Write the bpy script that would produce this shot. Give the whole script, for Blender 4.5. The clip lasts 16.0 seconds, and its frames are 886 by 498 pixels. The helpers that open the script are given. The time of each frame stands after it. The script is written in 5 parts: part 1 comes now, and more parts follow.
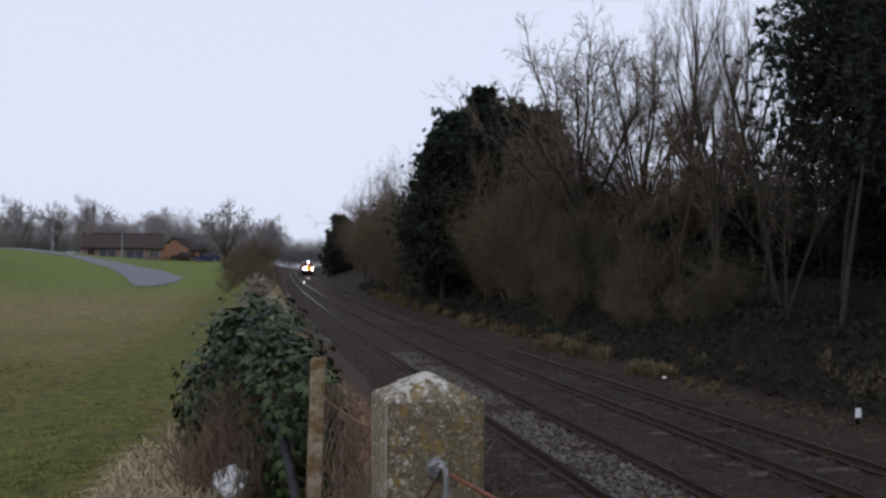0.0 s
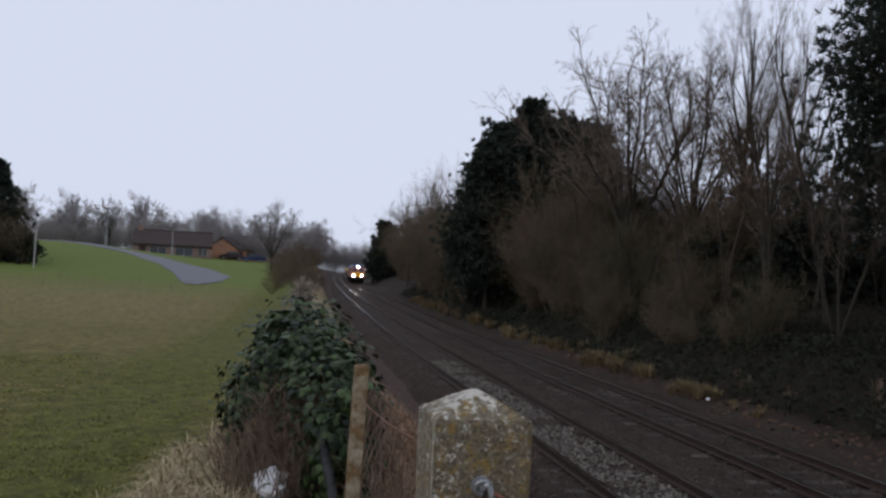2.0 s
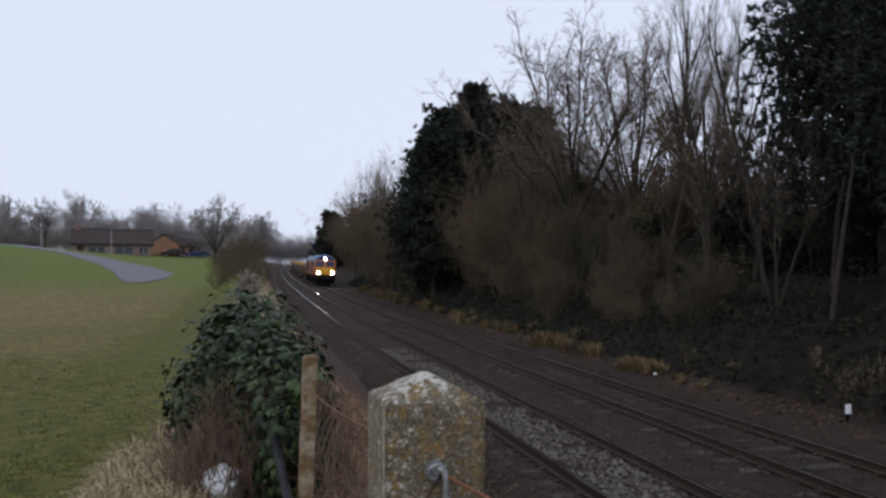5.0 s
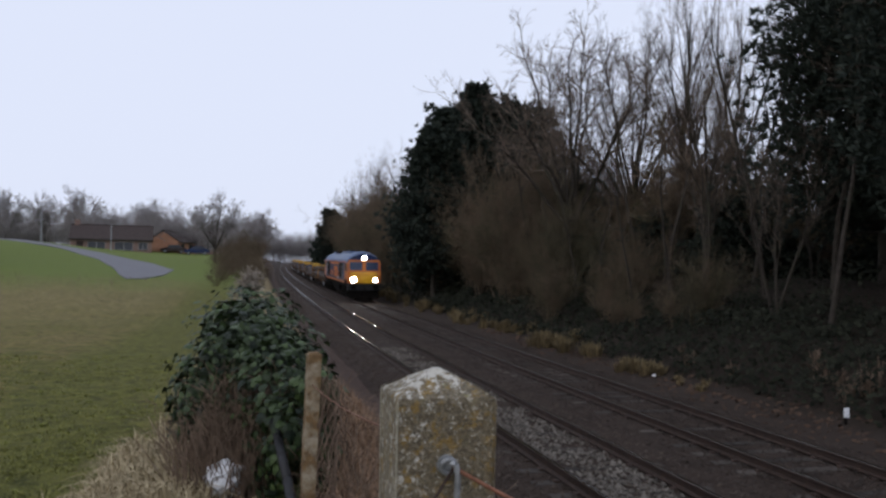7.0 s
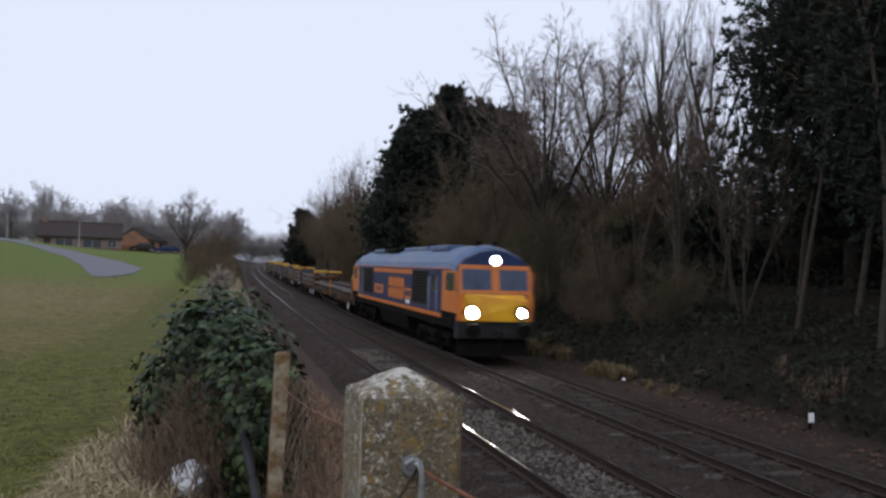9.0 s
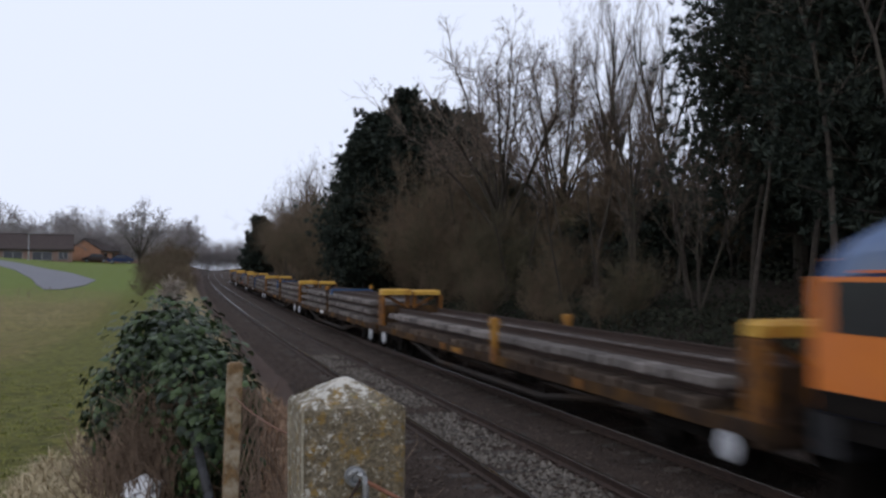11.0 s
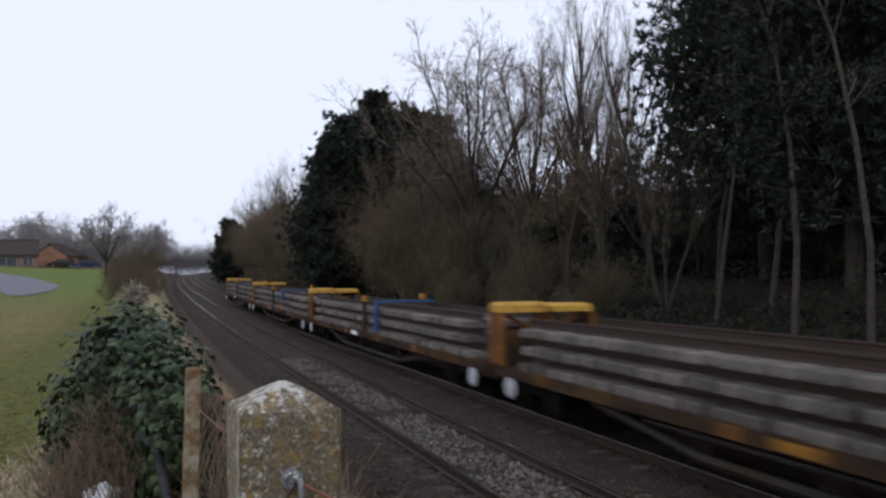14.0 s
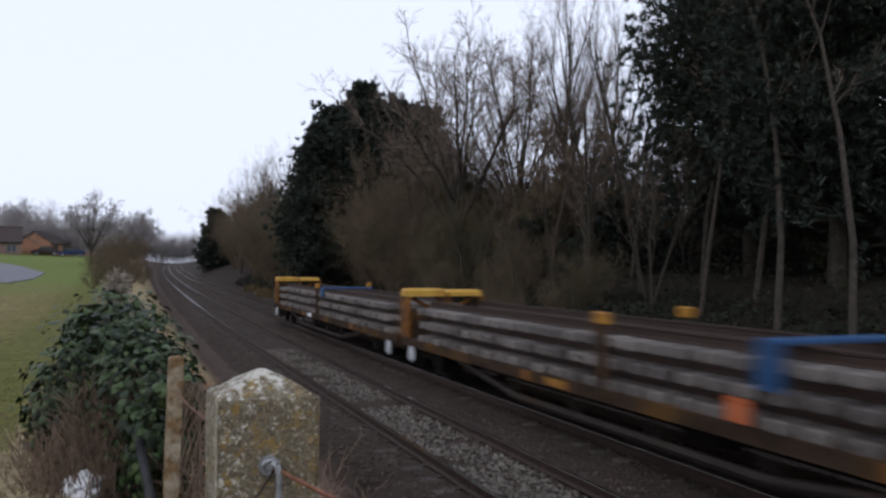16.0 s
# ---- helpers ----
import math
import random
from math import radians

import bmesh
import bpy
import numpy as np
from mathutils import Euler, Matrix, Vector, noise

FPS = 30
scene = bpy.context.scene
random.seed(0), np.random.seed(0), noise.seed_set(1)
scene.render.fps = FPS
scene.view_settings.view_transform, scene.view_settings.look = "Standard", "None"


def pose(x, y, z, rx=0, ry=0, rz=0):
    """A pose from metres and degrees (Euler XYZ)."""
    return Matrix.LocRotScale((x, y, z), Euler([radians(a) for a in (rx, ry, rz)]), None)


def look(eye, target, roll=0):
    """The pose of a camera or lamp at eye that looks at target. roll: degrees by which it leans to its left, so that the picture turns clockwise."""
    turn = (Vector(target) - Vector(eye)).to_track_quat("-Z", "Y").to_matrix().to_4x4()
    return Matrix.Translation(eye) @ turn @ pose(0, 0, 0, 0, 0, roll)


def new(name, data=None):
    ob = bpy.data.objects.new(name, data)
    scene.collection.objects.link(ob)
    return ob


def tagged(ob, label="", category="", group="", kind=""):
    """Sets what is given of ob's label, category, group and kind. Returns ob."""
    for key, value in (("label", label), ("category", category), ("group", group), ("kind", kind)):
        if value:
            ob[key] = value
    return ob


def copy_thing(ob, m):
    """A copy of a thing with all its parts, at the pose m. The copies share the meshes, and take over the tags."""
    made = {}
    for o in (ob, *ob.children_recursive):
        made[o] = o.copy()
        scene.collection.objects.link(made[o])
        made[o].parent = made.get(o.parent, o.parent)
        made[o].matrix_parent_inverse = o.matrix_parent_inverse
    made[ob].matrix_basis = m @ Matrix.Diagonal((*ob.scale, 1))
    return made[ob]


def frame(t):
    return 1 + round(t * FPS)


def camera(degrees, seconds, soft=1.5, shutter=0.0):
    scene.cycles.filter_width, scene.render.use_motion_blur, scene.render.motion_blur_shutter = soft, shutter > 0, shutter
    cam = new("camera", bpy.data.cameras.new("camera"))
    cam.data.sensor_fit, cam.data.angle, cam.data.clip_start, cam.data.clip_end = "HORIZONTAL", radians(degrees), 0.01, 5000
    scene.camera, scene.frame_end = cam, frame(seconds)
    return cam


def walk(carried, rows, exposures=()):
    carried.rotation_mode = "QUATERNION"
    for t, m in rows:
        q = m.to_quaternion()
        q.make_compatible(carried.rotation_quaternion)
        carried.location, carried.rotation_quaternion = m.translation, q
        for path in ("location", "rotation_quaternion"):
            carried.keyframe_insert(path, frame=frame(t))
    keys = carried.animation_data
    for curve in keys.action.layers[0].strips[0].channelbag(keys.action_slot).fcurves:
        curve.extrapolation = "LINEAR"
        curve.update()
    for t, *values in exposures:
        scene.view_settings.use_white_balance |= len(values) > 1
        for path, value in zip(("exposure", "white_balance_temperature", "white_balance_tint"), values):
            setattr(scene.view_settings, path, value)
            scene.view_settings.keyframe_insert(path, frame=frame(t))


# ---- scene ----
cam = camera(57.0, 16.0, soft=2.6, shutter=0.75)
PATH = [
    (0, (-0.08, -0.72, 2.98), (0.361, 1.231, 3.035), 0.3),
    (0.5, (-0.095, -0.715, 3.0), (0.338, 1.237, 3.055), 2.5),
    (1, (-0.105, -0.693, 2.995), (0.25, 1.275, 3.055), 2.8),
    (1.5, (-0.094, -0.719, 3.003), (0.246, 1.25, 3.082), 2.0),
    (2, (-0.1, -0.714, 2.995), (0.234, 1.256, 3.069), 2.7),
    (2.5, (-0.087, -0.682, 2.991), (0.266, 1.285, 3.052), 1.5),
    (3, (-0.072, -0.653, 2.98), (0.351, 1.301, 3.036), 1.5),
    (3.5, (-0.052, -0.653, 2.981), (0.41, 1.292, 3.031), 0.3),
    (6, (-0.114, -0.681, 2.979), (0.352, 1.264, 3.025), 0.5),
    (6.5, (-0.119, -0.686, 2.975), (0.35, 1.258, 3.025), 1.0),
    (7, (-0.118, -0.68, 2.976), (0.346, 1.264, 3.021), 1.0),
    (7.5, (-0.11, -0.671, 2.974), (0.37, 1.27, 3.027), 1.4),
    (8, (-0.111, -0.67, 2.97), (0.381, 1.268, 3.016), 1.7),
    (10.5, (-0.076, -0.679, 2.975), (0.527, 1.227, 3.037), 0.7),
    (11, (-0.064, -0.672, 2.979), (0.56, 1.228, 3.039), 0.2),
    (11.5, (-0.055, -0.684, 2.979), (0.585, 1.21, 3.038), 0.3),
    (12, (-0.046, -0.698, 2.979), (0.604, 1.192, 3.039), 0.3),
    (12.5, (-0.037, -0.707, 2.978), (0.629, 1.178, 3.036), 0.2),
    (13, (-0.025, -0.721, 2.982), (0.647, 1.162, 3.042), -0.2),
    (13.5, (-0.015, -0.726, 2.981), (0.67, 1.153, 3.043), -0.1),
    (14, (-0.003, -0.725, 2.983), (0.686, 1.151, 3.047), -0.4),
    (14.5, (0.004, -0.719, 2.982), (0.695, 1.157, 3.04), -0.4),
    (15, (0.013, -0.718, 2.978), (0.715, 1.154, 3.031), -0.3),
    (15.5, (0.009, -0.729, 2.976), (0.711, 1.143, 3.031), 0.4),
    (16, (0.007, -0.738, 2.979), (0.726, 1.128, 3.024), 0.3),
]
walk(cam, [(t, look(eye, aim, roll)) for t, eye, aim, roll in PATH], [(0, -0.03), (1, -0.06), (2, -0.16), (3, -0.06), (6, 0.0), (8, 0.02), (10.5, 0.12), (13.5, 0.18), (16, 0.24)])

SKY_COLOUR = (7.8, 8.4, 10.2, 1)
# ---- world and light: a dull overcast winter afternoon ----
world = bpy.data.worlds.new("overcast")
scene.world = world
world.use_nodes = True
wn = world.node_tree.nodes
wl = world.node_tree.links
sky = wn.new("ShaderNodeTexSky")
sky.sky_type = "NISHITA"
sky.sun_disc = False
sky.sun_elevation = radians(24)
sky.sun_rotation = radians(250)
sky.air_density = 1.0
sky.dust_density = 4.0
mixs = wn.new("ShaderNodeMix")
mixs.data_type = "RGBA"
mixs.inputs[0].default_value = 0.93
mixs.inputs[7].default_value = SKY_COLOUR
wl.new(sky.outputs[0], mixs.inputs[6])
wl.new(mixs.outputs[2], wn["Background"].inputs[0])
wn["Background"].inputs[1].default_value = 0.1
sun_data = bpy.data.lights.new("sun", "SUN")
sun_data.energy = 0.5
sun_data.angle = radians(40)
sun_data.color = (1.0, 0.97, 0.93)
sun = new("sun", sun_data)
sun.matrix_world = look((-40, -60, 60), (0, 0, 0))


# ---- materials ----
def nodes_of(name):
    m = bpy.data.materials.new(name)
    m.use_nodes = True
    nt = m.node_tree
    return m, nt, nt.nodes["Principled BSDF"]


def nlink(nt, a, b):
    nt.links.new(a, b)


def noise_node(nt, scale, detail=6.0, rough=0.6, vec=None):
    n = nt.nodes.new("ShaderNodeTexNoise")
    n.inputs["Scale"].default_value = scale
    n.inputs["Detail"].default_value = detail
    n.inputs["Roughness"].default_value = rough
    if vec is not None:
        nlink(nt, vec, n.inputs["Vector"])
    return n


def ramp_node(nt, fac, stops):
    r = nt.nodes.new("ShaderNodeValToRGB")
    e = r.color_ramp.elements
    while len(e) < len(stops):
        e.new(0.5)
    for el, (pos, col) in zip(e, stops):
        el.position = pos
        el.color = (*col, 1)
    nlink(nt, fac, r.inputs[0])
    return r


def mix_node(nt, fac, a, b, blend="MIX"):
    m = nt.nodes.new("ShaderNodeMix")
    m.data_type = "RGBA"
    m.blend_type = blend
    if isinstance(fac, float):
        m.inputs[0].default_value = fac
    else:
        nlink(nt, fac, m.inputs[0])
    for sock, v in ((6, a), (7, b)):
        if isinstance(v, tuple):
            m.inputs[sock].default_value = (*v, 1)
        else:
            nlink(nt, v, m.inputs[sock])
    return m.outputs[2]


def math_node(nt, op, a, b=0.0, clamp=False):
    m = nt.nodes.new("ShaderNodeMath")
    m.operation = op
    m.use_clamp = clamp
    for i, v in enumerate((a, b)):
        if isinstance(v, (int, float)):
            m.inputs[i].default_value = v
        else:
            nlink(nt, v, m.inputs[i])
    return m.outputs[0]


def coords(nt):
    return nt.nodes.new("ShaderNodeTexCoord").outputs["Object"]


def bump_to(nt, p, height, strength, dist):
    b = nt.nodes.new("ShaderNodeBump")
    b.inputs["Strength"].default_value = strength
    b.inputs["Distance"].default_value = dist
    nlink(nt, height, b.inputs["Height"])
    nlink(nt, b.outputs[0], p.inputs["Normal"])


def mottled(name, c1, c2, scale, rough=0.8, c3=None, scale3=None, bump=0.3, dist=0.01, metal=0.0, per="", spec=0.3):
    """Two tones mixed by noise, a third on a larger scale, and fine relief."""
    m, nt, p = nodes_of(name)
    v = coords(nt)
    n1 = noise_node(nt, scale, 8, 0.65, v)
    r = ramp_node(nt, n1.outputs[0], [(0.35, c1), (0.65, c2)])
    col = r.outputs[0]
    if c3:
        n2 = noise_node(nt, scale3 or scale / 7, 4, 0.6, v)
        f = ramp_node(nt, n2.outputs[0], [(0.48, (0, 0, 0)), (0.62, (1, 1, 1))])
        col = mix_node(nt, f.outputs[0], col, c3)
    if per:
        if per == "object":
            q = nt.nodes.new("ShaderNodeObjectInfo").outputs["Random"]
        else:
            q = nt.nodes.new("ShaderNodeNewGeometry").outputs["Random Per Island"]
        k = ramp_node(nt, q, [(0.0, (0.55, 0.55, 0.55)), (1.0, (1.3, 1.3, 1.3))])
        col = mix_node(nt, 1.0, col, k.outputs[0], "MULTIPLY")
    nlink(nt, col, p.inputs["Base Color"])
    p.inputs["Roughness"].default_value = rough
    p.inputs["Metallic"].default_value = metal
    p.inputs["Specular IOR Level"].default_value = spec
    if bump:
        bump_to(nt, p, n1.outputs[0], bump, dist)
    return m


def glow(name, col, strength):
    m, nt, p = nodes_of(name)
    p.inputs["Base Color"].default_value = (*col, 1)
    p.inputs["Emission Color"].default_value = (*col, 1)
    p.inputs["Emission Strength"].default_value = strength
    return m


def ground_material():
    """Field grass, the mown strip, dead grass along the fence, the stony cess, leaf litter on the far bank."""
    m, nt, p = nodes_of("ground")
    v = coords(nt)
    sep = nt.nodes.new("ShaderNodeSeparateXYZ")
    nlink(nt, v, sep.inputs[0])
    big = noise_node(nt, 0.35, 5, 0.6, v).outputs[0]
    mid = noise_node(nt, 2.2, 6, 0.65, v).outputs[0]
    fine = noise_node(nt, 26.0, 6, 0.7, v).outputs[0]
    wob = math_node(nt, "ADD", sep.outputs[0], math_node(nt, "MULTIPLY", math_node(nt, "SUBTRACT", mid, 0.5), 1.6))
    wob2 = math_node(nt, "ADD", sep.outputs[0], math_node(nt, "MULTIPLY", math_node(nt, "SUBTRACT", big, 0.5), 2.5))
    green = ramp_node(nt, fine, [(0.3, (0.058, 0.064, 0.015)), (0.7, (0.148, 0.150, 0.040))]).outputs[0]
    rough = ramp_node(nt, fine, [(0.3, (0.10, 0.088, 0.032)), (0.72, (0.235, 0.19, 0.085))]).outputs[0]
    straw = ramp_node(nt, fine, [(0.3, (0.15, 0.115, 0.06)), (0.7, (0.34, 0.27, 0.15))]).outputs[0]
    dirt = ramp_node(nt, fine, [(0.3, (0.036, 0.024, 0.019)), (0.7, (0.088, 0.060, 0.048))]).outputs[0]
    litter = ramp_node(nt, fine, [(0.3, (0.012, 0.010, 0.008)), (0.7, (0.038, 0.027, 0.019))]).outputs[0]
    broad = noise_node(nt, 0.22, 4, 0.55, v).outputs[0]
    patch = ramp_node(nt, math_node(nt, "ADD", math_node(nt, "MULTIPLY", mid, 0.7), math_node(nt, "MULTIPLY", broad, 0.3)), [(0.44, (0, 0, 0)), (0.56, (0.9, 0.9, 0.9))]).outputs[0]
    field = mix_node(nt, patch, rough, green)
    tuft = noise_node(nt, 5.0, 8, 0.8, v).outputs[0]
    shade = ramp_node(nt, tuft, [(0.38, (0.40, 0.41, 0.36)), (0.62, (1.36, 1.30, 1.12))]).outputs[0]
    # the mown strip lies about 1.8 m left of the fence
    s = math_node(nt, "ABSOLUTE", math_node(nt, "ADD", wob, 2.1))
    strip = ramp_node(nt, math_node(nt, "DIVIDE", s, 2.0), [(0.34, (0.9, 0.9, 0.9)), (0.78, (0, 0, 0))]).outputs[0]
    col = mix_node(nt, strip, field, green)
    # a band of rank brown weeds, then a greener lawn on the rise
    far_w = math_node(nt, "ADD", sep.outputs[1], math_node(nt, "MULTIPLY", math_node(nt, "SUBTRACT", big, 0.5), 26.0))
    weedy = math_node(nt, "MULTIPLY", math_node(nt, "SUBTRACT", far_w, 20.0), 0.05, True)
    weeds = ramp_node(nt, mid, [(0.35, (0.115, 0.105, 0.042)), (0.65, (0.245, 0.20, 0.105))]).outputs[0]
    left = math_node(nt, "MULTIPLY", math_node(nt, "SUBTRACT", -3.0, wob), 0.5, True)
    wf = math_node(nt, "MULTIPLY", math_node(nt, "MULTIPLY", weedy, left), 0.8)
    col = mix_node(nt, wf, col, weeds)
    col = mix_node(nt, 1.0, col, shade, "MULTIPLY")
    lawn = math_node(nt, "MULTIPLY", math_node(nt, "SUBTRACT", far_w, 44.0), 0.045, True)
    bright = mix_node(nt, 0.5, green, (0.11, 0.165, 0.034))
    col = mix_node(nt, lawn, col, bright)
    edge = math_node(nt, "MULTIPLY", math_node(nt, "ADD", wob, 0.9), 1.8, True)
    col = mix_node(nt, edge, col, straw)
    # the dirt takes a darker tone towards the far side of the line
    far_dirt = ramp_node(nt, fine, [(0.3, (0.02, 0.0145, 0.0115)), (0.7, (0.05, 0.037, 0.03))]).outputs[0]
    dirt = mix_node(nt, math_node(nt, "SUBTRACT", wob, 6.5, True), dirt, far_dirt)
    bed = math_node(nt, "MULTIPLY", math_node(nt, "SUBTRACT", wob, 1.7), 1.5, True)
    col = mix_node(nt, bed, col, dirt)
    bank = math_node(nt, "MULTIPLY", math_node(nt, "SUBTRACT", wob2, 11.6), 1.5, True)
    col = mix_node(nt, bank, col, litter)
    nlink(nt, col, p.inputs["Base Color"])
    p.inputs["Roughness"].default_value = 0.95
    p.inputs["Specular IOR Level"].default_value = 0.15
    bump_to(nt, p, fine, 0.8, 0.04)
    return m


def post_material():
    """Old concrete with exposed aggregate, white crusts and ochre lichen."""
    m, nt, p = nodes_of("lichened_concrete")
    v = coords(nt)
    fine = noise_node(nt, 130.0, 6, 0.7, v).outputs[0]
    base = ramp_node(nt, fine, [(0.3, (0.045, 0.036, 0.022)), (0.7, (0.235, 0.19, 0.12))]).outputs[0]
    vor = nt.nodes.new("ShaderNodeTexVoronoi")
    vor.inputs["Scale"].default_value = 92.0
    wob = nt.nodes.new("ShaderNodeVectorMath")
    wob.operation = "MULTIPLY_ADD"
    nlink(nt, noise_node(nt, 45.0, 4, 0.7, v).outputs["Color"], wob.inputs[0])
    wob.inputs[1].default_value = (0.05, 0.05, 0.05)
    nlink(nt, v, wob.inputs[2])
    nlink(nt, wob.outputs[0], vor.inputs["Vector"])
    peb = ramp_node(nt, vor.outputs["Distance"], [(0.26, (1, 1, 1)), (0.44, (0, 0, 0))]).outputs[0]
    pick = ramp_node(nt, vor.outputs["Color"], [(0.38, (0, 0, 0)), (0.72, (1, 1, 1))]).outputs[0]
    stone = mix_node(nt, 1.0, peb, pick, "MULTIPLY")
    col = mix_node(nt, stone, base, (0.42, 0.385, 0.31))
    lic = noise_node(nt, 30.0, 8, 0.78, v).outputs[0]
    f1 = ramp_node(nt, lic, [(0.53, (0, 0, 0)), (0.60, (0.8, 0.8, 0.8))]).outputs[0]
    col = mix_node(nt, f1, col, (0.26, 0.16, 0.035))
    lic2 = noise_node(nt, 26.0, 8, 0.78, math_shift(nt, v, 7.3)).outputs[0]
    f2 = ramp_node(nt, lic2, [(0.60, (0, 0, 0)), (0.67, (0.8, 0.8, 0.8))]).outputs[0]
    col = mix_node(nt, f2, col, (0.27, 0.25, 0.10))
    # the side away from the line gets a pale streaked face
    sep = nt.nodes.new("ShaderNodeSeparateXYZ")
    nlink(nt, v, sep.inputs[0])
    streak = nt.nodes.new("ShaderNodeMapping")
    streak.inputs["Scale"].default_value = (1.0, 1.0, 0.12)
    nlink(nt, v, streak.inputs[0])
    run = noise_node(nt, 120.0, 6, 0.7, streak.outputs[0]).outputs[0]
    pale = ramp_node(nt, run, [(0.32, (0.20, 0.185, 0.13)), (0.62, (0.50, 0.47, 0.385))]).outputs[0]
    outer = math_node(nt, "MULTIPLY", math_node(nt, "SUBTRACT", math_node(nt, "MULTIPLY", sep.outputs[0], -1.0), 0.0955), 300.0, True)
    col = mix_node(nt, math_node(nt, "MULTIPLY", outer, 0.85), col, pale)
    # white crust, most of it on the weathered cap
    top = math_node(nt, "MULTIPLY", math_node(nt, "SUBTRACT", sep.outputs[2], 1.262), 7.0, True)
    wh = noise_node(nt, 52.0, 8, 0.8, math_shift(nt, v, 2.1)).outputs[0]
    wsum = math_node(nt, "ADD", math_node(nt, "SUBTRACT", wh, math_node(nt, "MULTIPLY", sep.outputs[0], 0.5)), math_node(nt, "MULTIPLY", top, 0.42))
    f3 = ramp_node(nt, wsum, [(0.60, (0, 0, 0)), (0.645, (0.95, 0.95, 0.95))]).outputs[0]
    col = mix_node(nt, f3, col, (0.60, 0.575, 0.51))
    nlink(nt, col, p.inputs["Base Color"])
    p.inputs["Roughness"].default_value = 0.92
    h = math_node(nt, "ADD", fine, math_node(nt, "MULTIPLY", vor.outputs["Distance"], -0.8))
    bump_to(nt, p, h, 0.9, 0.006)
    return m


def math_shift(nt, v, d):
    n = nt.nodes.new("ShaderNodeVectorMath")
    n.operation = "ADD"
    nlink(nt, v, n.inputs[0])
    n.inputs[1].default_value = (d, d * 0.7, -d)
    return n.outputs[0]


def leaf_material(name, c1, c2, rough=0.45, spec=0.5):
    m, nt, p = nodes_of(name)
    isl = nt.nodes.new("ShaderNodeNewGeometry").outputs["Random Per Island"]
    obj = nt.nodes.new("ShaderNodeObjectInfo").outputs["Random"]
    q = math_node(nt, "FRACT", math_node(nt, "ADD", isl, obj))
    mid = tuple((a + b) / 2 for a, b in zip(c1, c2))
    r = ramp_node(nt, q, [(0.0, c1), (0.6, mid), (1.0, c2)]).outputs[0]
    n = noise_node(nt, 60.0, 3, 0.6, coords(nt)).outputs[0]
    k = ramp_node(nt, n, [(0.3, (0.75, 0.75, 0.75)), (0.7, (1.15, 1.15, 1.1))]).outputs[0]
    nlink(nt, mix_node(nt, 1.0, r, k, "MULTIPLY"), p.inputs["Base Color"])
    p.inputs["Roughness"].default_value = rough
    p.inputs["Specular IOR Level"].default_value = spec
    return m


GROUND = ground_material()
POST = post_material()
BALLAST = mottled("ballast", (0.022, 0.0155, 0.012), (0.074, 0.054, 0.043), 34.0, 0.95, (0.032, 0.023, 0.018), 1.1, 1.0, 0.05, spec=0.12)
PALESTONE = mottled("pale_ballast_stone", (0.06, 0.051, 0.043), (0.175, 0.157, 0.135), 9.0, 0.92, per="island", bump=0.4)
STONE = mottled("ballast_stone", (0.026, 0.0185, 0.0145), (0.086, 0.066, 0.053), 9.0, 0.92, per="island", bump=0.4)
# darker copy of the stone, tree shade over the farther track in its colour
SHADESTONE = mottled("shaded_ballast_stone", (0.017, 0.0125, 0.010), (0.056, 0.043, 0.035), 9.0, 0.92, per="island", bump=0.4)
SLEEPER = mottled("sleeper_concrete", (0.028, 0.022, 0.018), (0.085, 0.071, 0.06), 12.0, 0.9, (0.024, 0.019, 0.0155), 1.5, per="object")
RAIL = mottled("rusty_rail", (0.018, 0.011, 0.008), (0.048, 0.028, 0.020), 9.0, 0.75, bump=0.3)
RAILTOP = mottled("polished_rail_head", (0.07, 0.058, 0.05), (0.14, 0.12, 0.105), 5.0, 0.15, metal=0.85, bump=0.0)
WIRE = mottled("rusty_wire", (0.12, 0.05, 0.03), (0.24, 0.11, 0.07), 60.0, 0.7, metal=0.3)
GALV = mottled("grey_galvanised_steel", (0.20, 0.21, 0.22), (0.36, 0.37, 0.38), 50.0, 0.5, metal=0.6, bump=0.1)
TIMBER = mottled("weathered_timber", (0.075, 0.045, 0.02), (0.20, 0.125, 0.056), 22.0, 0.9, (0.30, 0.26, 0.19), 6.0, 0.6, 0.01)
BARK = mottled("grey_brown_bark", (0.021, 0.017, 0.014), (0.056, 0.046, 0.037), 7.0, 0.95, (0.040, 0.038, 0.025), 0.8)
TWIG = mottled("brown_twigs", (0.075, 0.058, 0.046), (0.16, 0.125, 0.10), 3.0, 0.95, bump=0)
# distant twigs: the haze of distance is put into this paler grey
TWIGFAR = mottled("hazed_twigs", (0.17, 0.155, 0.152), (0.27, 0.245, 0.24), 1.0, 0.95, bump=0)
OLIVETWIG = mottled("olive_brown_twigs", (0.036, 0.030, 0.018), (0.095, 0.080, 0.047), 2.0, 0.95, (0.05, 0.05, 0.025), 0.3, bump=0)
SHRUBTWIG = mottled("brown_shrub_twigs", (0.057, 0.041, 0.028), (0.15, 0.110, 0.073), 2.0, 0.95, (0.074, 0.066, 0.034), 0.25, bump=0)
DEADSTEM = mottled("dry_stems", (0.085, 0.060, 0.043), (0.20, 0.142, 0.102), 20.0, 0.95, bump=0)
PALESTEM = mottled("pale_seed_heads", (0.15, 0.125, 0.10), (0.32, 0.275, 0.225), 20.0, 0.95, bump=0)
NEEDLE = leaf_material("pine_needles", (0.018, 0.025, 0.022), (0.052, 0.063, 0.050), 0.75, 0.12)
IVY = leaf_material("ivy_leaves", (0.004, 0.011, 0.004), (0.050, 0.078, 0.026), 0.48, 0.22)
